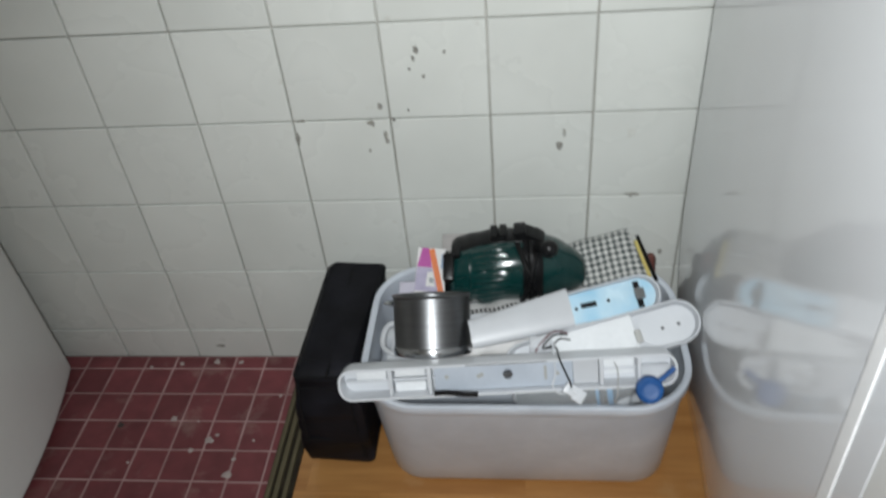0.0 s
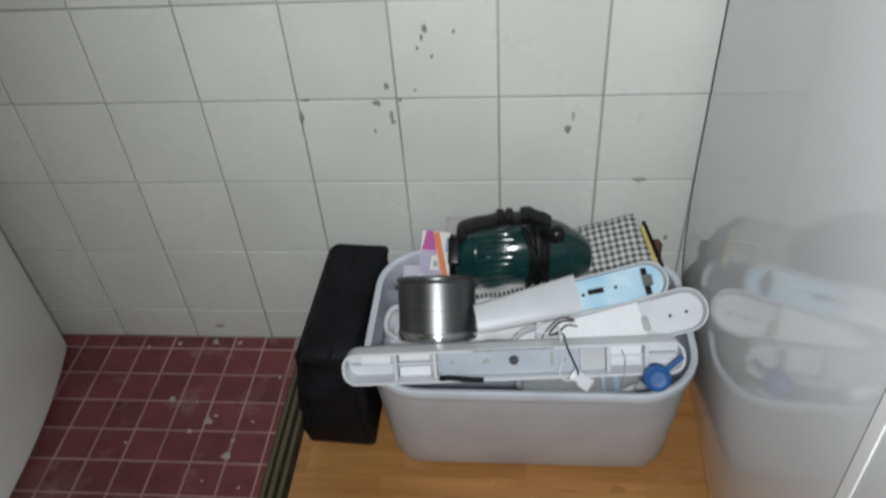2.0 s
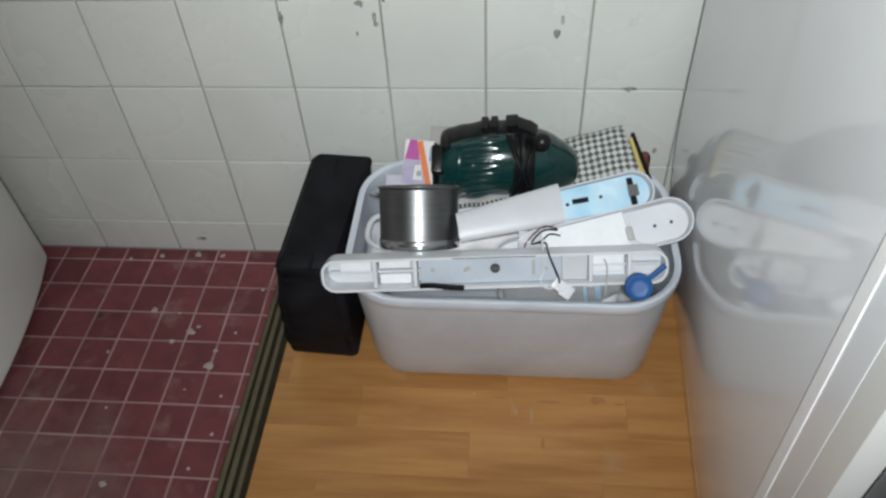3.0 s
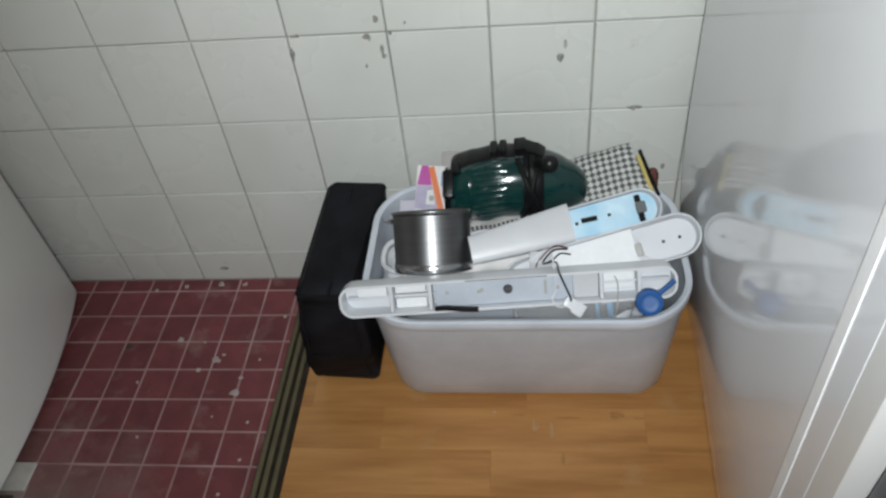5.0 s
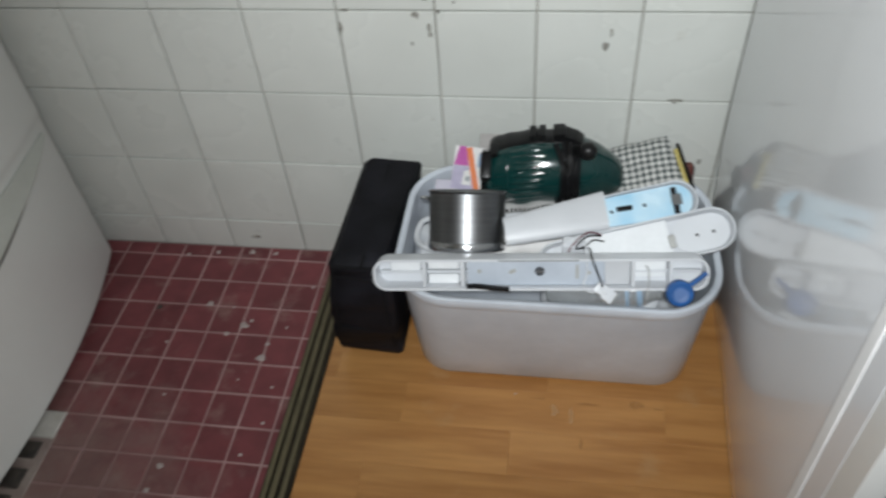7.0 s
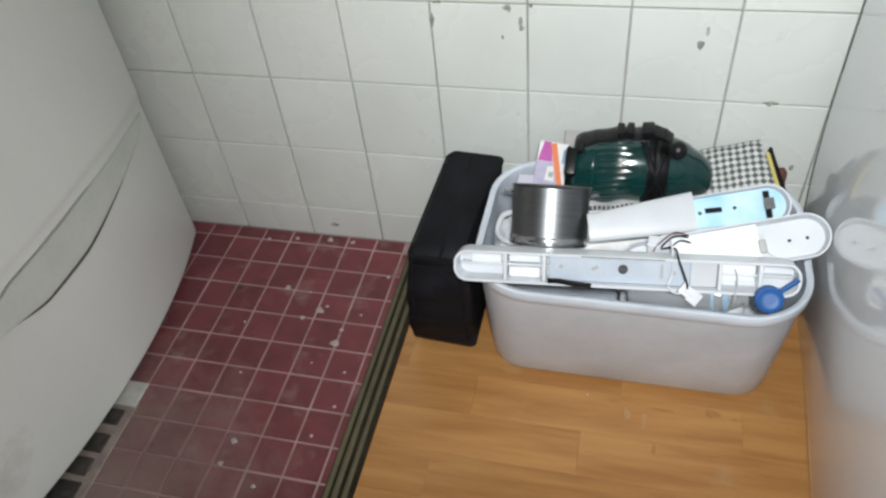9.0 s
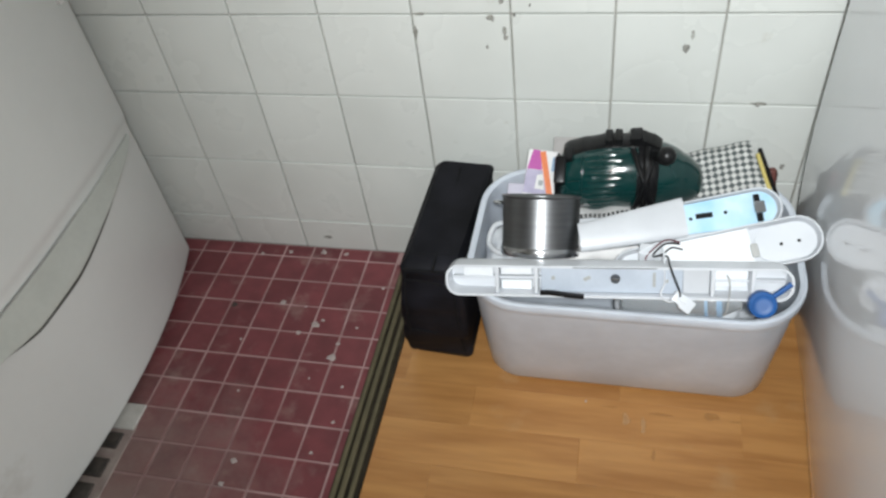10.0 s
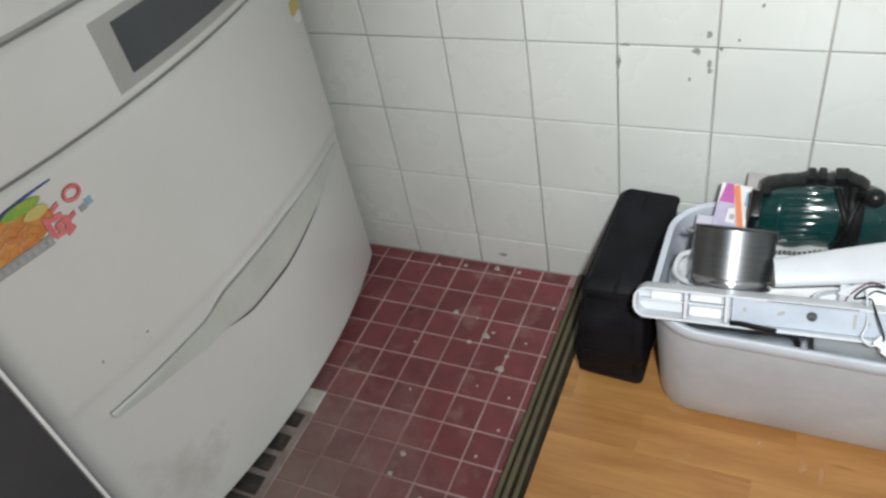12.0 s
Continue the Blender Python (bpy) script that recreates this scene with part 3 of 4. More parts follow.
# ---------------------------------------------------------------- black bag
def bag():
    t = thing("tool_bag", pose(0, 0, 0), "black nylon carry bag standing between tub and wall", "bag")
    rings = []
    x0, x1, y0, y1, zb, zt = -0.466, -0.353, -0.275, -0.006, LAM + 0.0005, 0.254
    n = 40
    for j in range(n + 1):
        s = j / n
        z = zb + (zt - zb) * s
        inset = 0.010 * max(0, 1 - s * 9) + 0.006 * max(0, (s - 0.95) / 0.05) ** 2
        bulge = math.sin(math.pi * min(1, s * 1.02)) ** 0.8
        sag = 0.034 * bulge ** 0.7 * (0.5 + 0.5 * s)
        rings.append([(x + 0.013 * s * (y - y0) / (y1 - y0) + 0.0048 * noise.noise(Vector((x * 14, y * 22, z * 22))), y + 0.0075 * noise.noise(Vector((x * 24, y * 20 + 7, z * 20))) + 0.0030 * noise.noise(Vector((x * 50 + 4, y * 30, z * 55))) + 0.0060 * noise.noise(Vector((x * 9 + z * 26, 3.1, z * 9 - x * 22))), z - 0.006 * s * (1 - abs((y - y0) / (y1 - y0) * 2 - 1)))
                      for x, y, z in rrect(x0 + inset - 0.003 * bulge + 0.016 * s, x1 - inset + 0.004 * bulge - 0.004 * s, y0 + inset + 0.025 - sag, y1 - inset, 0.009, z, 5)])
    part("body", loft(rings), M_bag, t)
    edge = [Vector(p) + Vector((0, 0, 0.0006)) for p in rings[-3]]
    part("piping", tube(edge + edge[:1], 0.0021, 6, 1), M_bagtrim, t, "black piped lid edge")

    def front(q, z):
        u = (z - zb) / (zt - zb)
        k = math.sin(math.pi * min(1, u * 1.02)) ** 0.8
        return (x0 + 0.016 * u + (x1 - x0 - 0.02 * u) * q, y0 + 0.025 - 0.034 * k ** 0.7 * (0.5 + 0.5 * u) - 0.0004, z)

    for q in (0.10, 0.90):
        part("piping", tube([front(q, zb + 0.035 + 0.195 * i / 14) for i in range(15)], 0.0016, 6, 2), M_bagtrim, t, "black piped seam")
    for z, a, b in ((0.225, 0.10, 0.90), (0.110, 0.12, 0.62)):
        part("seam", tube([front(a + (b - a) * i / 8, z - 0.010 * (i / 8) ** 2) for i in range(9)], 0.0014, 6, 2), M_bagtrim, t, "stitched seam")
    for xa, ya, xb, yb in ((-0.436, -0.235, -0.436, -0.050), (-0.372, -0.235, -0.372, -0.050), (-0.436, -0.235, -0.372, -0.235), (-0.430, -0.140, -0.376, -0.140)):
        part("lid_seam", tube([(xa + (xb - xa) * k / 6, ya + (yb - ya) * k / 6, 0.2535 - 0.005 * (1 - abs((ya + (yb - ya) * k / 6 + 0.14) / 0.135))) for k in range(7)], 0.0013, 6, 2), M_bagtrim, t, "stitched lid seam")
    part("zip", tube([(-0.395, -0.27, 0.2530), (-0.395, -0.15, 0.2485), (-0.395, -0.03, 0.2535)], 0.0022, 6, 4), M_bagtrim, t, "black zip")
    part("strap", box(-0.477, -0.450, -0.080, -0.062, 0.128, 0.144, 0.001, 1), M_bagtrim, t, "black webbing strap")
    part("ring_loop", tube([(-0.444 + 0.004 * math.cos(a), -0.035, 0.226 + 0.006 * math.sin(a)) for a in [i * math.pi / 5 for i in range(11)]], 0.0012, 5, 2), M_pot, t, "small metal ring")


bag()


# ---------------------------------------------------------------- light fittings lying on the tub
def stadium(l, w, z, off=0.0, n=10, square=False):
    """A capsule outline; square: with a cut-off left end."""
    r = w / 2 + off
    out = []
    if square:
        right = [(l / 2 - w / 2 + r * math.cos(radians(-90 + 180 * i / n)), r * math.sin(radians(-90 + 180 * i / n)), z) for i in range(n + 1)]
        return right + [(-l / 2 - off, r, z), (-l / 2 - off, -r, z)]
    for cx, a in ((l / 2 - w / 2, -90), (-l / 2 + w / 2, 90)):
        for i in range(n + 1):
            t = radians(a + 180 * i / n)
            out.append((cx + r * math.cos(t), r * math.sin(t), z))
    return out


def tray(l, w, d, wall=0.0025, square=False):
    """A shallow open capsule tray, open towards z."""
    prof = ((0, -0.006), (0.003, -0.002), (0.008, 0), (d, 0), (d + 0.0008, -wall / 2), (d, -wall), (0.010, -wall), (0.005, -wall - 0.003))
    return loft([stadium(l, w, z, off, square=square) for z, off in prof])


def fitting_blue():
    a, b = Vector((-0.171, -0.2482, 0.3290)), Vector((0.081, -0.1962, 0.3470))
    l = (b - a).length
    m = frame_on((a + b) / 2, b - a, (0.05, -0.50, 0.86))
    t = thing("lamp_fitting", m, "white capsule lamp fitting with bluish reflector and milky cover", "lamp fitting", "lamp fittings in the tub")

    def narrowed(bm):
        """The far edge runs in towards the covered end."""
        for v in bm.verts:
            if v.co.y > 0:
                v.co.y *= 0.36 + 0.64 * min(1.0, max(0.0, (v.co.x + l / 2 + 0.003) / 0.140))
        return bm

    part("housing", narrowed(tray(l, 0.056, 0.020, square=True)), M_white, t)
    h = part("reflector", narrowed(loft([stadium(l - 0.012, 0.047, z, square=True) for z in (0.0132, 0.0148)])), M_refl, t, "bluish film-covered reflector")
    rings = []
    for i in range(25):
        x = -l / 2 - 0.010 + 0.142 * i / 24
        k = 1.0 - 0.06 * i / 24
        rings.append([(x, (0.0285 * k + 0.0015) * math.cos(q), 0.0185 + 0.0085 * (0.3 + 0.7 * k) * max(0.0, math.sin(q)) ** 0.7) for q in [math.pi * j / 14 for j in range(15)]])
    part("cover", narrowed(loft(rings, caps=True)), M_diff, t, "milky white half cover")
    part("clip", box(l / 2 - 0.034, l / 2 - 0.026, -0.019, 0.019, 0.0148, 0.0185, 0.001, 1), M_black, h, "black lamp clip")
    part("clip_plate", box(l / 2 - 0.036, l / 2 - 0.022, -0.008, 0.008, 0.0186, 0.0225, 0.001, 1), M_potrim, h, "shiny clip plate")
    part("slot", box(0.018, 0.040, -0.004, 0.003, 0.0148, 0.0156), M_black, h, "dark slot")
    for x, y in ((0.011, -0.003), (l / 2 - 0.072, 0.0)):
        part("screw_hole", loft([circle(0.0024, 0.0148, 12, x, y), circle(0.0024, 0.0156, 12, x, y)]), M_black, h, "dark screw hole")


def fitting_white():
    a, b = Vector((-0.130, -0.292, 0.292)), Vector((0.128, -0.240, 0.342))
    l = (b - a).length
    m = frame_on((a + b) / 2, b - a, (0.0, -0.55, 0.83))
    t = thing("lamp_fitting", m, "white plastic capsule lamp fitting with bright tray", "lamp fitting", "lamp fittings in the tub")
    part("housing", tray(l, 0.060, 0.020), M_white, t)
    part("tray_plate", box(l / 2 - 0.200, l / 2 - 0.086, -0.0268, 0.0268, 0.0120, 0.0165, 0.001, 1), M_tray, t, "bright white reflector plate")
    end = part("end_plate", loft([stadium(0.076, 0.048, 0.008), stadium(0.076, 0.048, 0.0105)]), M_white, t, "", pose(l / 2 - 0.044, 0, 0))
    part("lampholder", box(l / 2 - 0.089, l / 2 - 0.080, -0.014, 0.004, 0.0166, 0.022, 0.002, 2), M_frame_shade, t, "grey lampholder")
    for x in (-0.006, 0.016):
        part("screw_hole", loft([circle(0.0022, 0.0105, 12, x, -0.002), circle(0.0022, 0.0113, 12, x, -0.002)]), M_black, end, "dark screw hole")


def fitting_front():
    a, b = Vector((-0.350, -0.3222, 0.3130)), Vector((0.087, -0.3012, 0.3262))
    l = (b - a).length
    m = frame_on((a + b) / 2, b - a, (0.0, -0.88, 0.47))
    t = thing("lamp_fitting", m, "white lamp fitting with zinc plate lying across tub rim", "lamp fitting", "lamp fittings in the tub")
    w, d = 0.0435, 0.034
    rect = lambda z, off: rrect(-l / 2 - off, l / 2 + off, -w / 2 - off, w / 2 + off, 0.018 + off, z, 6)
    part("housing", loft([rect(0, -0.005), rect(0.003, -0.001), rect(0.008, 0), rect(d, 0), rect(d, -0.0032), rect(0.006, -0.004)]), M_white, t)
    p = part("base_plate", box(-0.092, 0.088, -0.0175, 0.0165, 0.016, 0.024, 0.001, 1), M_plate, t, "grey zinc plate")
    part("cover_plate", box(0.0882, 0.121, -0.0175, 0.0165, 0.014, 0.0225, 0.001, 1), M_diff, t, "milky plastic plate")
    part("rib", box(-l / 2 + 0.006, l / 2 - 0.006, -0.0030, 0.0005, 0.006, 0.0155, 0.0008, 1), M_white, t)
    for x in (-0.150, -0.098, 0.124, 0.172):
        part("rib", box(x - 0.0025, x + 0.0025, -0.0182, 0.0182, 0.006, 0.030, 0.001, 1), M_white, t)
    part("window", box(-0.146, -0.104, 0.003, 0.0178, 0.008, 0.018, 0.003, 2), M_tray, t, "bright plastic insert")
    part("window", box(-0.146, -0.104, -0.0178, -0.004, 0.008, 0.018, 0.003, 2), M_tray, t, "bright plastic insert")
    part("window", box(-0.198, -0.157, -0.005, 0.0165, 0.008, 0.014, 0.003, 2), M_tray, t, "bright plastic insert")
    part("window", box(0.128, 0.168, -0.010, 0.0165, 0.008, 0.014, 0.003, 2), M_tray, t, "bright plastic insert")
    part("screw", loft([circle(0.0065, 0.024, 16, 0.004, 0.002), circle(0.006, 0.0262, 16, 0.004, 0.002)]), M_steel_dark, p, "dark screw")
    part("screw_slot", box(-0.001, 0.009, 0.001, 0.003, 0.0262, 0.0268), M_potrim, p)
    part("slot", box(0.051, 0.0545, -0.008, 0.011, 0.024, 0.0247), M_frame_shade, p, "grey slot")
    for x, y in ((-0.076, 0.002), (-0.030, 0.003), (-0.034, 0.001), (0.068, 0.0)):
        part("hole", loft([circle(0.0028, 0.024, 10, x, y), circle(0.0028, 0.0246, 10, x, y)]), M_frame_shade, p)
    part("edge_slit", box(-0.05, 0.055, 0.0194, 0.0203, 0.0341, 0.0346), M_black, t, "dark slit")
    part("wire_stub", tube([(-0.092, -0.0165, 0.032), (-0.078, -0.0150, 0.035), (-0.055, -0.0175, 0.036), (-0.036, -0.0195, 0.035)], 0.0038, 8), M_black, t, "black wire stub")


fitting_blue()
fitting_white()
fitting_front()


def wiring():
    t = thing("wire_bundle", pose(0, 0, 0), "thin black and white wires ending in a white connector", "wiring")
    c = Vector((-0.047, -0.352, 0.326))
    part("black_wire", tube([(-0.048, -0.280, 0.352), (-0.0667, -0.285, 0.3552), (-0.081, -0.292, 0.339), (-0.070, -0.292, 0.340), (-0.063, -0.305, 0.352),
                             (-0.0615, -0.330, 0.362), (-0.0525, -0.350, 0.352), (-0.047, -0.354, 0.338), tuple(c)], 0.0013, 7), M_black, t)
    part("white_wire", tube([(-0.100, -0.290, 0.340), (-0.072, -0.282, 0.352), (-0.066, -0.335, 0.342), (-0.070, -0.352, 0.333), (-0.060, -0.358, 0.326), tuple(c)], 0.0013, 7), M_white, t)
    part("maroon_wire", tube([(-0.048, -0.275, 0.350), (-0.067, -0.280, 0.357), (-0.086, -0.290, 0.341), (-0.090, -0.296, 0.334)], 0.0011, 7), M_wire_r, t)
    part("black_wire", tube([(-0.044, -0.283, 0.345), (-0.058, -0.286, 0.350), (-0.068, -0.291, 0.343), (-0.080, -0.293, 0.338)], 0.0012, 7), M_black, t)
    part("grey_wire", tube([(0.005, -0.300, 0.335), (0.014, -0.325, 0.334), (0.012, -0.352, 0.318), (0.010, -0.352, 0.300)], 0.0009, 6), M_frame_shade, t)
    m = frame_on(c, (0.8, -0.3, -0.45), (0, -0.6, 0.8)) @ Matrix.Scale(0.78, 4)
    k = part("connector", box(-0.011, 0.011, -0.009, 0.009, -0.006, 0.006, 0.0015, 2), M_white, t, "white plug connector", m)
    part("connector_half", box(0.006, 0.026, -0.012, 0.010, -0.008, 0.004, 0.0015, 2), M_white, t, "white plug connector", m)
    part("latch", box(-0.004, 0.012, -0.003, 0.003, 0.006, 0.009, 0.0008, 1), M_white, k)
    part("terminal_block", box(-0.098, -0.070, -0.292, -0.272, 0.322, 0.342, 0.003, 2), M_white, t)


wiring()


# ---------------------------------------------------------------- steel pot
def pot():
    m = frame_on((-0.2325, -0.267, 0.3005), (1, 0.01, 0.02), (-0.02, 0.64, 0.77))
    t = thing("steel_basket", m, "small perforated stainless steel basket tilted on the fittings", "basket")
    r, h = 0.0540, 0.083
    prof = [(r - 0.008, 0), (r - 0.002, 0.002), (r, 0.006), (r, 0.014), (r - 0.0006, 0.016), (r - 0.0003, h - 0.012), (r - 0.0003, h - 0.003), (r + 0.0022, h), (r + 0.0008, h + 0.0012),
            (r - 0.0018, h - 0.002), (r - 0.0018, 0.006), (r - 0.010, 0.003)]
    part("body", loft([circle(q, z, 56) for q, z in prof]), M_pot, t)
    part("base_band", loft([circle(q, z, 56) for q, z in ((r + 0.0002, 0.001), (r + 0.0012, 0.003), (r + 0.0012, 0.011), (r + 0.0002, 0.013))], caps=False), M_potrim, t, "polished base band")
    for s in (-1, 1):
        part("ear", tube([(s * r, -0.014, h - 0.012), (s * (r + 0.009), -0.010, h - 0.010), (s * (r + 0.012), 0, h - 0.010), (s * (r + 0.009), 0.010, h - 0.010), (s * r, 0.014, h - 0.012)], 0.0022, 8), M_potrim, t, "steel ear handle")


pot()


# ---------------------------------------------------------------- green appliance
def green_appliance():
    t = thing("hand_vacuum", pose(0, 0, 0), "dark green glossy plastic appliance with black strap and knob", "appliance")
    cx0, cx1 = -0.217, -0.010

    def centre(s):
        return Vector((cx0 + (cx1 - cx0) * s, -0.112 + 0.006 * s, 0.304 + 0.021 * max(0.0, math.sin(math.pi * max(0.0, min(1, s * 0.95)))) ** 0.8 + 0.002 * s + 0.020 * max(0.0, 0.25 - s)))

    def radius(s):
        k = 0.043 + 0.013 * math.sin(math.pi * max(0.0, min(1, max(0.0, s) ** 0.72 * 1.12))) ** 0.65
        if s > 0.62:
            k *= math.sqrt(max(0.0, 1 - ((s - 0.62) / 0.395) ** 3.1))
        if 0 <= s < 0.06:
            k *= 0.86 + 0.14 * math.sqrt(max(0.0, 1 - ((0.06 - s) / 0.06) ** 2))
        return k

    def ring(s, f=1.0, n=44, a0=0.0, a1=360.0, rib=False):
        c, r = centre(s), radius(s) * f
        out = []
        for i in range(n):
            a = radians(a0 + (a1 - a0) * i / n)
            q = r
            if rib and 0.165 < s < 0.46:
                q = r * (1 + 0.034 * max(0.0, math.sin(36 * a)) * min(1.0, 12 * (s - 0.165)) * min(1.0, 7 * (0.46 - s)))
            out.append(c + Vector((0, 0.92 * q * math.cos(a), q * math.sin(a))))
        return out

    part("body", loft([ring(i / 80, rib=True, n=380) for i in range(81)]), M_green, t)
    part("band", loft([ring(s, f, 60) for s, f in ((0.540, 1.0), (0.540, 1.030), (0.57, 1.050), (0.60, 1.035), (0.64, 1.06), (0.675, 1.05), (0.685, 1.03), (0.685, 1.0))], caps=False), M_black, t, "black band round the body")
    part("end_cap", loft([ring(s, f, 60) for s, f in ((-0.03, 0.6), (-0.03, 0.95), (0.0, 1.01), (0.018, 1.01), (0.022, 1.0))]), M_black, t, "black end cap")
    rings = []
    for i in range(31):
        s = 0.02 + 0.60 * i / 30
        c, r = centre(s), radius(s)
        w, h = 0.022 - 0.006 * s, 0.0075 + 0.001 * math.sin(i * 1.1)
        o = c + Vector((0, 0.008, 0.93 * r))
        o.z = max(o.z, min(0.346 + 0.097 * s, 0.377))
        rings.append([o + Vector((0, w * math.cos(q), h * math.sin(q))) for q in [2 * math.pi * k / 12 for k in range(12)]])
    part("spine", loft(rings), M_black, t, "black spine along the top")
    for s, dz, w, h, tip in ((0.335, 0.006, 0.0055, 0.011, 0), (0.402, 0.006, 0.0055, 0.011, 0), (0.525, 0.006, 0.009, 0.014, -6), (0.575, 0.004, 0.014, 0.011, 24), (0.645, 0.000, 0.009, 0.010, 38)):
        c = centre(s) + Vector((0, 0.004, radius(s) + dz))
        part("lug", box(-w, w, -0.012, 0.012, -h, h * 0.8, 0.003, 2), M_black, t, "black lug", pose(*c, 8, tip, 0))
    # hinge block at the square end, and the smooth collar with two moulded lines
    c = centre(0.0)
    part("hinge_block", box(-0.005, 0.011, -0.020, 0.020, -0.010, 0.022, 0.003, 2), M_black, t, "black hinge block", pose(c.x - 0.001, c.y - 0.024, c.z + 0.034, 36, 0, 0))
    part("hinge_block", box(-0.006, 0.008, -0.012, 0.012, -0.006, 0.008, 0.003, 2), M_black, t, "black hinge block", pose(c.x + 0.012, c.y - 0.008, c.z + 0.052, 10, -10, 0))
    for a in (150, 168):
        part("moulded_line", tube([centre(q) + Vector((0, 0.93 * radius(q) * math.cos(radians(a)), 1.005 * radius(q) * math.sin(radians(a)))) for q in (0.065, 0.09, 0.12, 0.145)], 0.0011, 6), M_green, t, "raised moulded line")
    part("collar", loft([ring(q, f, 60) for q, f in ((0.150, 0.99), (0.150, 1.012), (0.163, 1.018), (0.172, 1.0))], caps=False), M_green, t)
    bm = bmesh.new()
    bmesh.ops.create_uvsphere(bm, u_segments=20, v_segments=12, radius=0.0135)
    part("knob", bm, M_black, t, "round black knob", pose(-0.068, -0.152, 0.394))
    part("knob_stem", tube([(-0.085, -0.125, 0.372), (-0.068, -0.152, 0.394)], 0.008, 10), M_black, t)
    part("strap", tube([centre(0.60) + Vector((0, -0.95 * radius(0.6) * math.sin(a), 1.06 * radius(0.6) * math.cos(a))) for a in (0.2, 0.6, 1.0, 1.4, 1.8, 2.2)], 0.006, 8), M_black, t, "black strap")
    for q0, q1 in ((0.50, 0.70), (0.66, 0.52)):
        cross = []
        for k in range(9):
            a, q = 0.3 + 2.0 * k / 8, q0 + (q1 - q0) * k / 8
            cross.append(centre(q) + Vector((0, -1.0 * radius(q) * math.sin(a), 1.09 * radius(q) * math.cos(a))))
        part("strap", tube(cross, 0.0042, 8, 3), M_black, t, "black crossing strap")
    part("prop", box(-0.15, -0.06, -0.13, -0.09, 0.262, 0.29), M_black, t, "black base")


green_appliance()


# ---------------------------------------------------------------- packets, cloth, bottle and filling
def packets():
    m = frame_on((-0.248, -0.105, 0.304), (1, -0.10, -0.03), (-0.16, -0.68, 0.71))
    t = thing("carton", m, "small white carton printed pink, orange and lilac", "carton")
    bm = box(-0.026, 0.029, -0.050, 0.043, -0.022, 0.0, 0.0012, 1)
    for v in bm.verts:
        if v.co.x > 0 and v.co.y > 0:
            v.co.x -= 0.008
    part("box", bm, M_card, t)

    def patch(pts, z0, z1):
        return loft([[(x, y, z) for x, y in pts] for z in (z0, z1)])

    part("print", patch(((-0.024, 0.012), (-0.0005, 0.012), (-0.0075, 0.0425), (-0.0185, 0.0425)), 0, 0.0006), M_purple, t, "magenta panel")
    part("print", patch(((-0.0255, -0.026), (0.012, -0.026), (-0.0002, 0.0115), (-0.0245, 0.0115)), 0, 0.0005), M_lilac, t, "lilac panel")
    part("print", patch(((-0.008, -0.018), (0.007, -0.018), (0.002, 0.006), (-0.007, 0.004)), 0.0006, 0.0010), M_card, t, "white figure panel")
    part("print", box(-0.003, 0.004, -0.012, -0.004, 0.0011, 0.0014), M_greyprint, t, "grey figure block")
    part("stripe", box(-0.0046, 0.0046, -0.040, 0.036, 0.0006, 0.0011), M_orange, t, "orange stripe", pose(0.0072, 0.0065, 0, 0, 0, 17))
    part("print", box(0.0135, 0.0185, 0.012, 0.034, 0, 0.0005), M_label, t, "small blue mark")
    part("caption_bar", box(-0.022, 0.004, -0.046, -0.030, 0, 0.0005), M_lilac, t)
    m = frame_on((-0.275, -0.120, 0.262), (1, 0, 0), (0.0, -0.6, 0.8))
    t = thing("carton", m, "pale lilac carton half buried in the tub", "carton")
    part("box", box(-0.026, 0.030, -0.05, 0.030, -0.03, 0.012, 0.0015, 1), M_palelilac, t)
    part("print", box(-0.022, 0.0, -0.03, 0.010, 0.012, 0.0126), M_lilac, t, "lilac panel")
    m = frame_on((-0.12, -0.045, 0.312), (1, 0, 0.01), (0, -0.5, 0.86))
    t = thing("card_sheet", m, "pale grey card lying against the tiled wall", "card")
    part("sheet", box(-0.115, 0.045, -0.03, 0.022, 0, 0.004, 0.0008, 1), M_greycard, t)


packets()


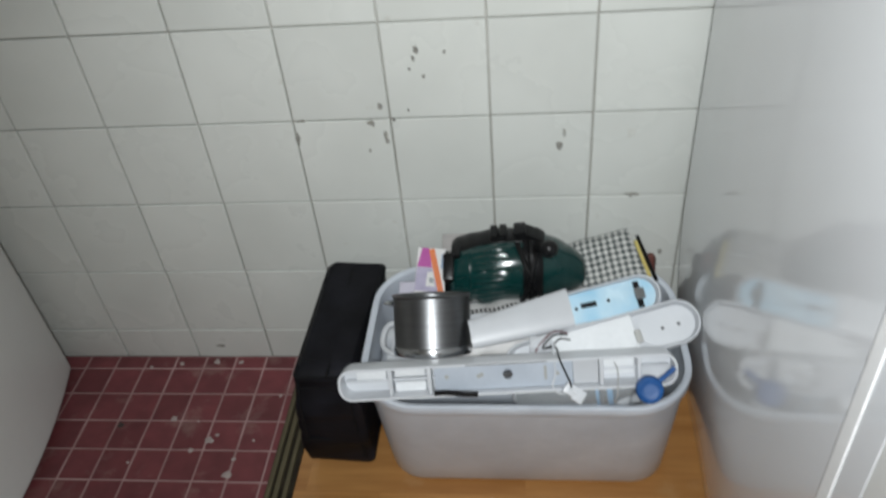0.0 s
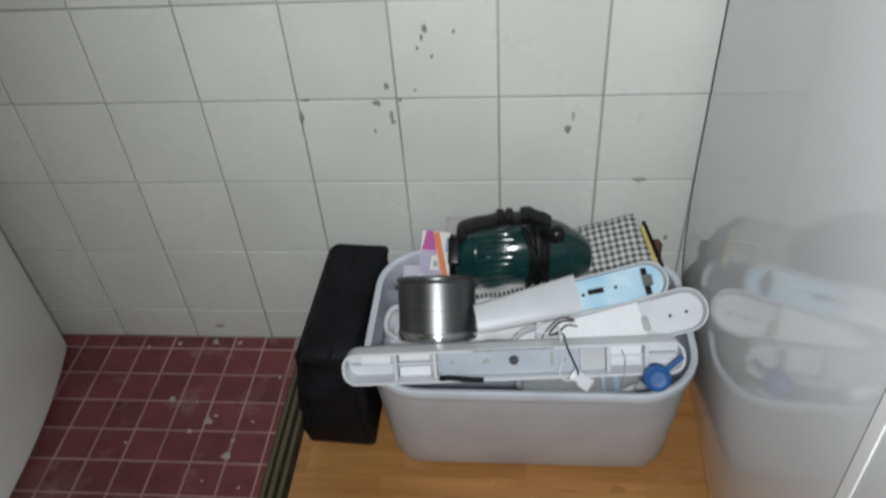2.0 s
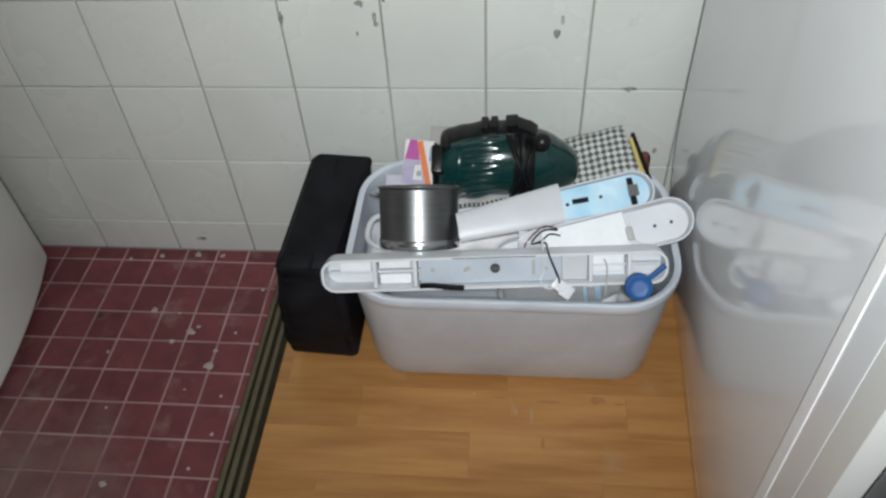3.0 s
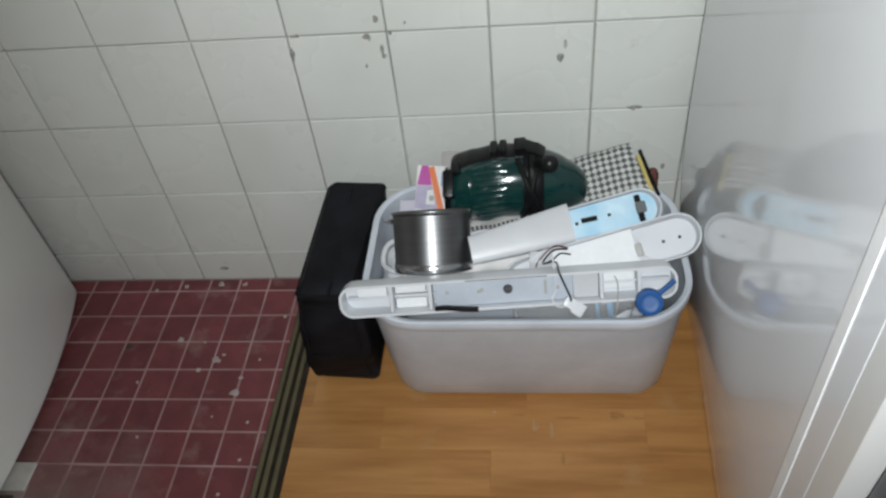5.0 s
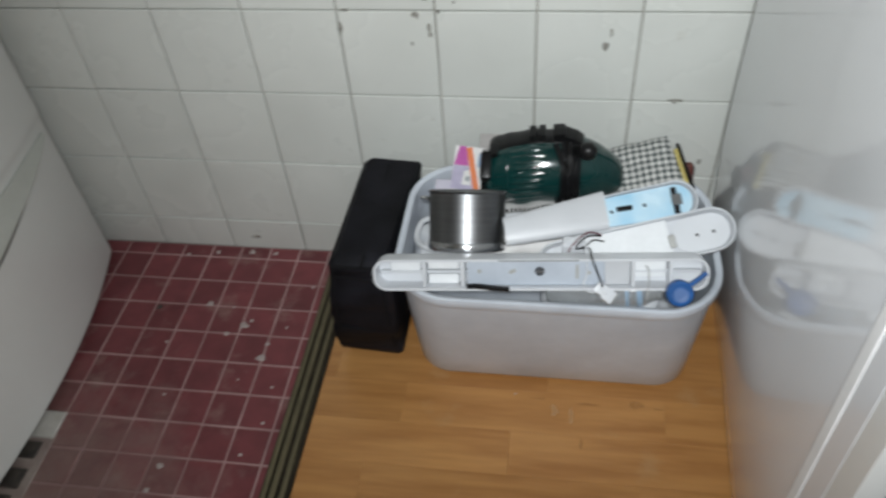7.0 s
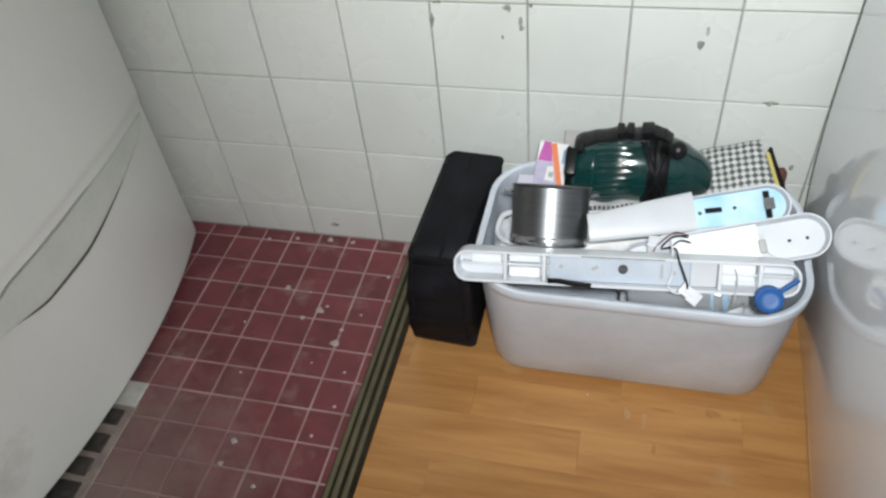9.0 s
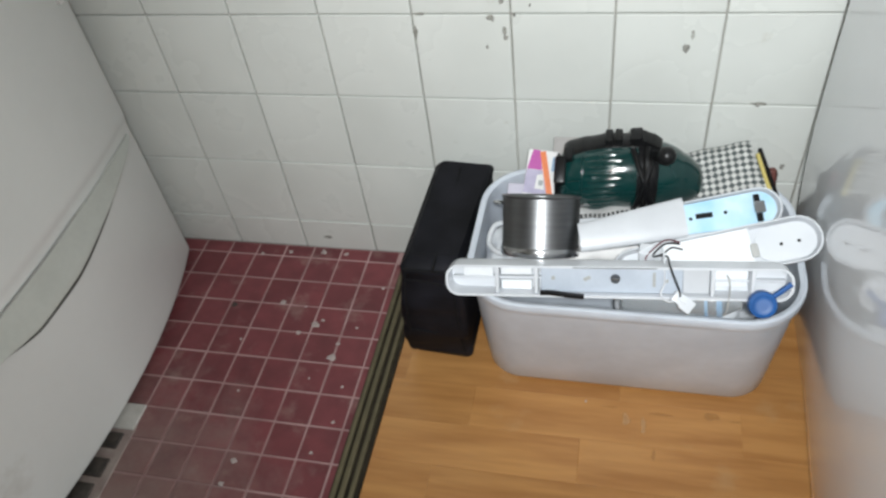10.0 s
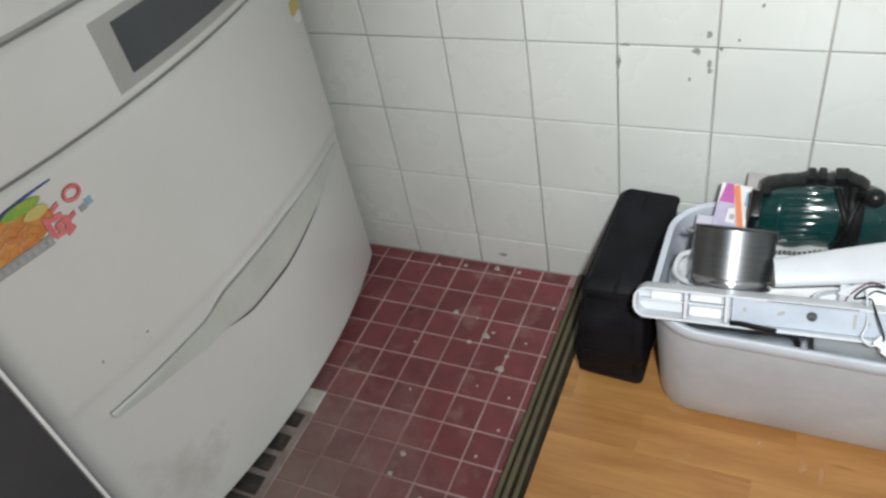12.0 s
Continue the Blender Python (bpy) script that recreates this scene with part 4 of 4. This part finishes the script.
def cloth():
    a = Vector((0.021, -0.068, 0.288))
    m = frame_on(a, (1, 0.02, 0.31), (0.05, -0.42, 0.90))
    t = thing("cloth_pouch", m, "black and white checked cloth pouch with yellow edge", "pouch")
    n = 22
    top, bot = [], []
    bm = bmesh.new()
    for sgn, rows in ((1, top), (-1, bot)):
        for j in range(n + 1):
            v = -1 + 2 * j / n
            rows.append([bm.verts.new((0.058 * u - 0.008 * v, 0.052 * v, sgn * (0.011 * (1 - u ** 6) * (1 - v ** 6)) + 0.0012 * math.sin(7 * u + 3 * v)))
                         for u in [-1 + 2 * i / n for i in range(n + 1)]])
        for p, q in zip(rows, rows[1:]):
            for i in range(n):
                bm.faces.new((p[i], p[i + 1], q[i + 1], q[i]))
    bmesh.ops.remove_doubles(bm, verts=bm.verts, dist=0.0003)
    part("cloth", bm, M_check, t)
    part("edge_trim", tube([(0.066, -0.036, -0.002), (0.0625, -0.01, -0.003), (0.058, 0.028, -0.003)], 0.0032, 8), M_yellow, t, "yellow edge binding")
    part("edge_trim", tube([(0.074, -0.045, -0.003), (0.069, -0.01, -0.003), (0.0625, 0.036, -0.003)], 0.0030, 8), M_black, t, "black edge binding")
    t = thing("wrapped_packet", pose(0.093, -0.045, 0.262, 8, 10, 20) @ Matrix.Scale(0.72, 4), "crumpled maroon and clear plastic packet", "packet")
    part("wrap", loft([[(q * (1 + 0.18 * math.sin(5 * a + 9 * z * 10)) * math.cos(a), q * (1 + 0.15 * math.sin(4 * a)) * math.sin(a), z) for a in [2 * math.pi * k / 18 for k in range(18)]]
                       for q, z in ((0.012, -0.06), (0.020, -0.045), (0.020, 0.01), (0.013, 0.030), (0.006, 0.042))]), M_maroon, t)


cloth()


def bottle():
    m = frame_on((0.040, -0.318, 0.292), (-0.95, 0.07, -0.16), (0, -0.55, 0.83))
    t = thing("bottle", m, "clear plastic bottle with blue cap lying in the tub", "bottle")
    n = 30
    cyl = lambda pr: loft([[(x, r * math.cos(2 * math.pi * i / n), r * math.sin(2 * math.pi * i / n)) for i in range(n)] for x, r in pr])
    part("body", cyl(((0.004, 0.012), (0.012, 0.013), (0.026, 0.020), (0.04, 0.0215), (0.15, 0.0215), (0.157, 0.017))), M_bottle, t)
    for x0, x1 in ((0.028, 0.035), (0.046, 0.050)):
        part("label", loft([[(x, 0.0218 * math.cos(2 * math.pi * i / n), 0.0218 * math.sin(2 * math.pi * i / n)) for i in range(n)] for x in (x0, x1)], caps=False), M_label, t, "blue label band")
    m2 = frame_on((0.0517, -0.350, 0.325), (1, 0, 0.1), (0.15, -0.72, 0.68))
    cap = part("cap", loft([circle(r, z, 36) for r, z in ((0.0160, -0.012), (0.0172, -0.010), (0.0172, 0.006), (0.0160, 0.0090), (0.0125, 0.0105), (0.0115, 0.0098), (0.006, 0.0098))]), M_blue, t, "blue screw cap")
    cap.matrix_basis = m.inverted() @ m2
    part("cap_strap", tube([(0.012, 0.010, 0.004), (0.023, 0.018, 0.005), (0.033, 0.026, 0.005)], 0.0034, 8), M_blue, cap, "blue cap strap")


bottle()


def filling():
    """What fills the tub under the fittings."""
    t = thing("folded_towel", pose(-0.11, -0.185, 0.275, 0, -3, 6), "white folded towel with black dotted hem in the tub", "towel")
    rings = []
    for i in range(41):
        x = -0.13 + 0.25 * i / 40
        rings.append([(x, 0.055 * math.cos(q) * (1 + 0.03 * math.sin(i * 0.9)), 0.026 * math.sin(q) + 0.003 * math.sin(i * 0.7 + 2 * q)) for q in [2 * math.pi * k / 20 for k in range(20)]])
    part("cloth", loft(rings), M_card, t)
    hem = [(-0.075 + 0.0065 * i, 0.000 + 0.0004 * i, 0.036 + 0.0015 * math.sin(i * 0.8)) for i in range(20)]
    for p in hem:
        part("hem_dot", box(-0.0022, 0.0022, -0.003, 0.003, -0.002, 0.002, 0.0006, 1), M_black, t, "", pose(*p, 40, 0, 0))
    part("hem", tube([(p[0], p[1] - 0.008, p[2] - 0.007) for p in hem[::3]], 0.008, 8), M_white, t, "white hem")
    t = thing("cable_coil", pose(-0.300, -0.235, 0.262), "white cable loop hanging inside the tub", "cable")
    part("loop", tube([(0.020, 0.045, 0.028), (-0.008, 0.035, 0.024), (-0.012, 0.005, 0.016), (0.008, -0.018, 0.022), (0.030, -0.010, 0.018), (0.036, 0.02, 0.0)], 0.0042, 8), M_white, t)
    t = thing("plastic_bag", pose(-0.285, -0.185, 0.215, 0, 10, 0), "crumpled white plastic bag inside the tub", "plastic bag")
    bm = bmesh.new()
    bmesh.ops.create_icosphere(bm, subdivisions=4, radius=0.040)
    for v in bm.verts:
        v.co *= 1 + 0.35 * noise.noise(v.co * 55)
        v.co.y *= 1.6
    part("film", bm, M_white, t)
    t = thing("plastic_bag", pose(-0.02, -0.20, 0.175, 0, 0, 0), "crumpled pale plastic bag filling the tub", "plastic bag")
    bm = bmesh.new()
    bmesh.ops.create_icosphere(bm, subdivisions=5, radius=0.085)
    for v in bm.verts:
        v.co *= 1 + 0.20 * noise.noise(v.co * 30)
        v.co = Vector((v.co.x * 1.25, v.co.y * 1.0, v.co.z * 0.85))
    part("film", bm, M_white, t)


filling()

# ---------------------------------------------------------------- marks on the wall
def wall_marks():
    spots = ((-0.313, 0.547, 5), (-0.327, 0.517, 4), (-0.309, 0.487, 4.5), (-0.338, 0.471, 3), (-0.294, 0.524, 3.5), (-0.271, 0.539, 2), (-0.048, 0.471, 6.5), (-0.041, 0.497, 2.5),
             (0.122, 0.259, 5), (-0.251, 0.634, 5.5), (-0.256, 0.621, 3.5), (-0.263, 0.605, 2.5), (-0.243, 0.593, 3.2), (-0.211, 0.629, 3.2), (-0.448, 0.498, 4), (0.066, 0.376, 4))
    for i, (x, z, r) in enumerate(spots):
        part("stain", blob(r * 0.00095, 0.0008, i, 15), M_soil, wall_north, "grey brown dried spot", Matrix.Translation((x, -0.0004, z)) @ pose(0, 0, 0, 90, 0, 0) @ Matrix.Diagonal((0.8, 1.35, 1, 1)))


    for i, (x, z, r, sx, sz) in enumerate(((-0.447, 0.497, 9, 0.45, 1.3), (-0.437, 0.526, 6, 1.6, 0.5), (-0.330, 0.520, 6, 1.2, 0.7), (-0.041, 0.492, 5, 0.6, 1.6), (0.066, 0.377, 8, 1.6, 0.4),
                                           (-0.31, 0.498, 5, 0.6, 1.5), (-0.70, 0.03, 7, 1.5, 0.6))):
        part("smear", blob(r * 0.001, 0.0004, 30 + i, 15), M_smear, wall_north, "faint brown smear", Matrix.Translation((x, -0.0003, z)) @ pose(0, 0, 0, 90, 0, 0) @ Matrix.Diagonal((sx, sz, 1, 1)))


def floor_marks():
    drops = ((-0.613, -0.271, 9), (-0.749, -0.154, 6.5), (-0.667, -0.201, 8), (-0.694, -0.223, 4.5), (-0.714, -0.491, 6), (-0.719, -0.533, 5), (-0.61, -0.24, 4), (-0.78, -0.02, 5), (-0.71, -0.015, 7),
             (-0.66, -0.017, 5), (-0.84, -0.03, 4), (-0.575, -0.33, 3), (-0.57, -0.40, 3.4), (-0.64, -0.32, 2.5), (-0.70, -0.16, 2.6), (-0.80, -0.25, 3), (-0.585, -0.20, 3), (-0.56, -0.10, 3.2),
             (-0.59, -0.46, 3), (-0.65, -0.56, 4), (-0.76, -0.36, 2.6), (-0.655, -0.19, 4))
    for i, (x, y, r) in enumerate(drops):
        part("plaster_drop", blob(r * 0.001, 0.0016, 50 + i), M_blob, floor, "dried plaster drop", pose(x, y, 0.0001))
    part("dark_speck", blob(0.0065, 0.002, 77), M_dark, floor, "dark red speck", pose(-0.846, -0.17, 0.0001))
    part("plaster_patch", box(-0.99, -0.914, -0.462, -0.412, -0.001, 0.0052, 0.002, 2), M_plaster, floor, "white plaster patch under the refrigerator")
    part("plaster_bed", box(-1.00, -0.912, -0.95, -0.450, -0.001, 0.0022, 0.001, 1), M_dust, floor, "grey cement bed")
    rng = random.Random(3)
    y = -0.470
    for k in range(14):
        w = rng.uniform(0.026, 0.042)
        part("mosaic_piece", box(-0.978, -0.926 + rng.uniform(-0.006, 0.003), y - w, y, 0.0, 0.0050 + rng.uniform(0, 0.001), 0.001, 1), M_dark, floor, "dark broken mosaic piece")
        y -= w + rng.choice((0.007, 0.012, 0.019))


def laminate_marks():
    # two pale see-through marks first, then the darker stains
    for x, y, r, sx, sy, m, k in ((-0.067, -0.346, 9, 0.45, 1.7, M_streak, "pale streak"), (-0.094, -0.338, 8, 0.8, 1.5, M_streak, "pale streak"), 
                                  (0.035, -0.316, 10, 1.2, 0.8, M_stain, "dark stain"), (-0.040, -0.322, 9, 2.2, 0.25, M_stain, "dark stain"), (-0.120, -0.318, 7, 2.0, 0.25, M_stain, "dark stain"),
                                  (0.070, -0.322, 5, 1.8, 0.4, M_stain, "dark stain"), (-0.052, -0.395, 8, 0.4, 1.2, M_stain, "dark stain")):
        part("scuff" if m is M_streak else "stain", blob(r * 0.001, 0.0003, int(900 + 1000 * x), 13), m, laminate, k, pose(x, y, LAM + 0.0001) @ Matrix.Diagonal((sx, sy, 1, 1)))
    part("crumb", blob(0.0019, 0.0014, 8), M_blob, laminate, "pale crumb", pose(-0.159, -0.312, LAM))


wall_marks()
floor_marks()
laminate_marks()

# ---------------------------------------------------------------- single tiles and strips, last
def shared_box(name, w, d, h, bevel, material):
    bm = box(-w / 2, w / 2, -d / 2, d / 2, -h, 0, bevel, 1)
    me = bpy.data.meshes.new(name)
    bmesh.ops.recalc_face_normals(bm, faces=bm.faces)
    bm.to_mesh(me)
    bm.free()
    me.materials.append(material)
    return me


rng = random.Random(11)
tile_mesh = shared_box("tile", TW - 0.0026, TW - 0.0026, 0.006, 0.0012, M_tile)
low_mesh = shared_box("tile_low", TW - 0.0030, 0.0735, 0.006, 0.0012, M_tile)
for c in range(-7, 3):
    for r in range(-4, 9):
        z = ROW0 + r * TW + TW / 2
        x = c * TW + TW / 2
        low = r == -4
        ob = new("tile", low_mesh if low else tile_mesh)
        ob.parent = wall_north
        ob.matrix_basis = pose(x, rng.uniform(-0.0004, 0.0004), 0.0368 if low else z, 90 + rng.uniform(-0.15, 0.15), 0, rng.uniform(-0.15, 0.15))

red_mesh = shared_box("tile_red", PX - 0.0039, PY - 0.0039, 0.006, 0.0008, M_red)
for i in range(8):
    for j in range(26):
        ob = new("tile", red_mesh)
        ob.parent = floor
        x, y = -0.550 - PX * (i + 0.5), -0.0322 - PY * (j + 0.5)
        ob.matrix_basis = pose(x + rng.uniform(-0.0004, 0.0004), y + rng.uniform(-0.0004, 0.0004), rng.uniform(-0.0002, 0.0003), rng.uniform(-0.2, 0.2), rng.uniform(-0.2, 0.2), rng.uniform(-0.3, 0.3))
edge_mesh = shared_box("tile_edge", PX - 0.0040, 0.0282, 0.006, 0.0008, M_red)
cut_mesh = shared_box("tile_cut", 0.0122, PY - 0.0040, 0.006, 0.0008, M_red)
for i in range(8):
    ob = new("tile", edge_mesh)
    ob.parent = floor
    ob.matrix_basis = pose(-0.550 - PX * (i + 0.5), -0.0161, 0.0)
for j in range(26):
    ob = new("tile", cut_mesh)
    ob.parent = floor
    ob.matrix_basis = pose(-0.5420, -0.0322 - PY * (j + 0.5), 0.0)

PW = 0.0765
y, k = -0.0755, 0
starts = (0.06, 0.17, 0.02, 0.145, 0.323, 0.10, 0.25)
while y > -2.6:
    x = -0.486
    length = starts[k % 7]
    while x < 1.24:
        x2 = min(x + length, 1.245)
        if x2 - x > 0.006:
            part("plank", box(x + 0.00005, x2 - 0.00005, y - PW + 0.00005, y - 0.00005, 0.003, LAM, 0.00025, 1), M_wood, laminate, smooth=False)
        x, length = x2, rng.choice((0.36, 0.42, 0.48))
    y -= PW
    k += 1
for x in (-0.486, -0.06, 0.36, 0.80):
    part("plank", box(x + 0.0002, min(x + 0.4256, 1.245), -0.0753, -0.001, 0.003, LAM, 0.0004, 1), M_wood, laminate, smooth=False)
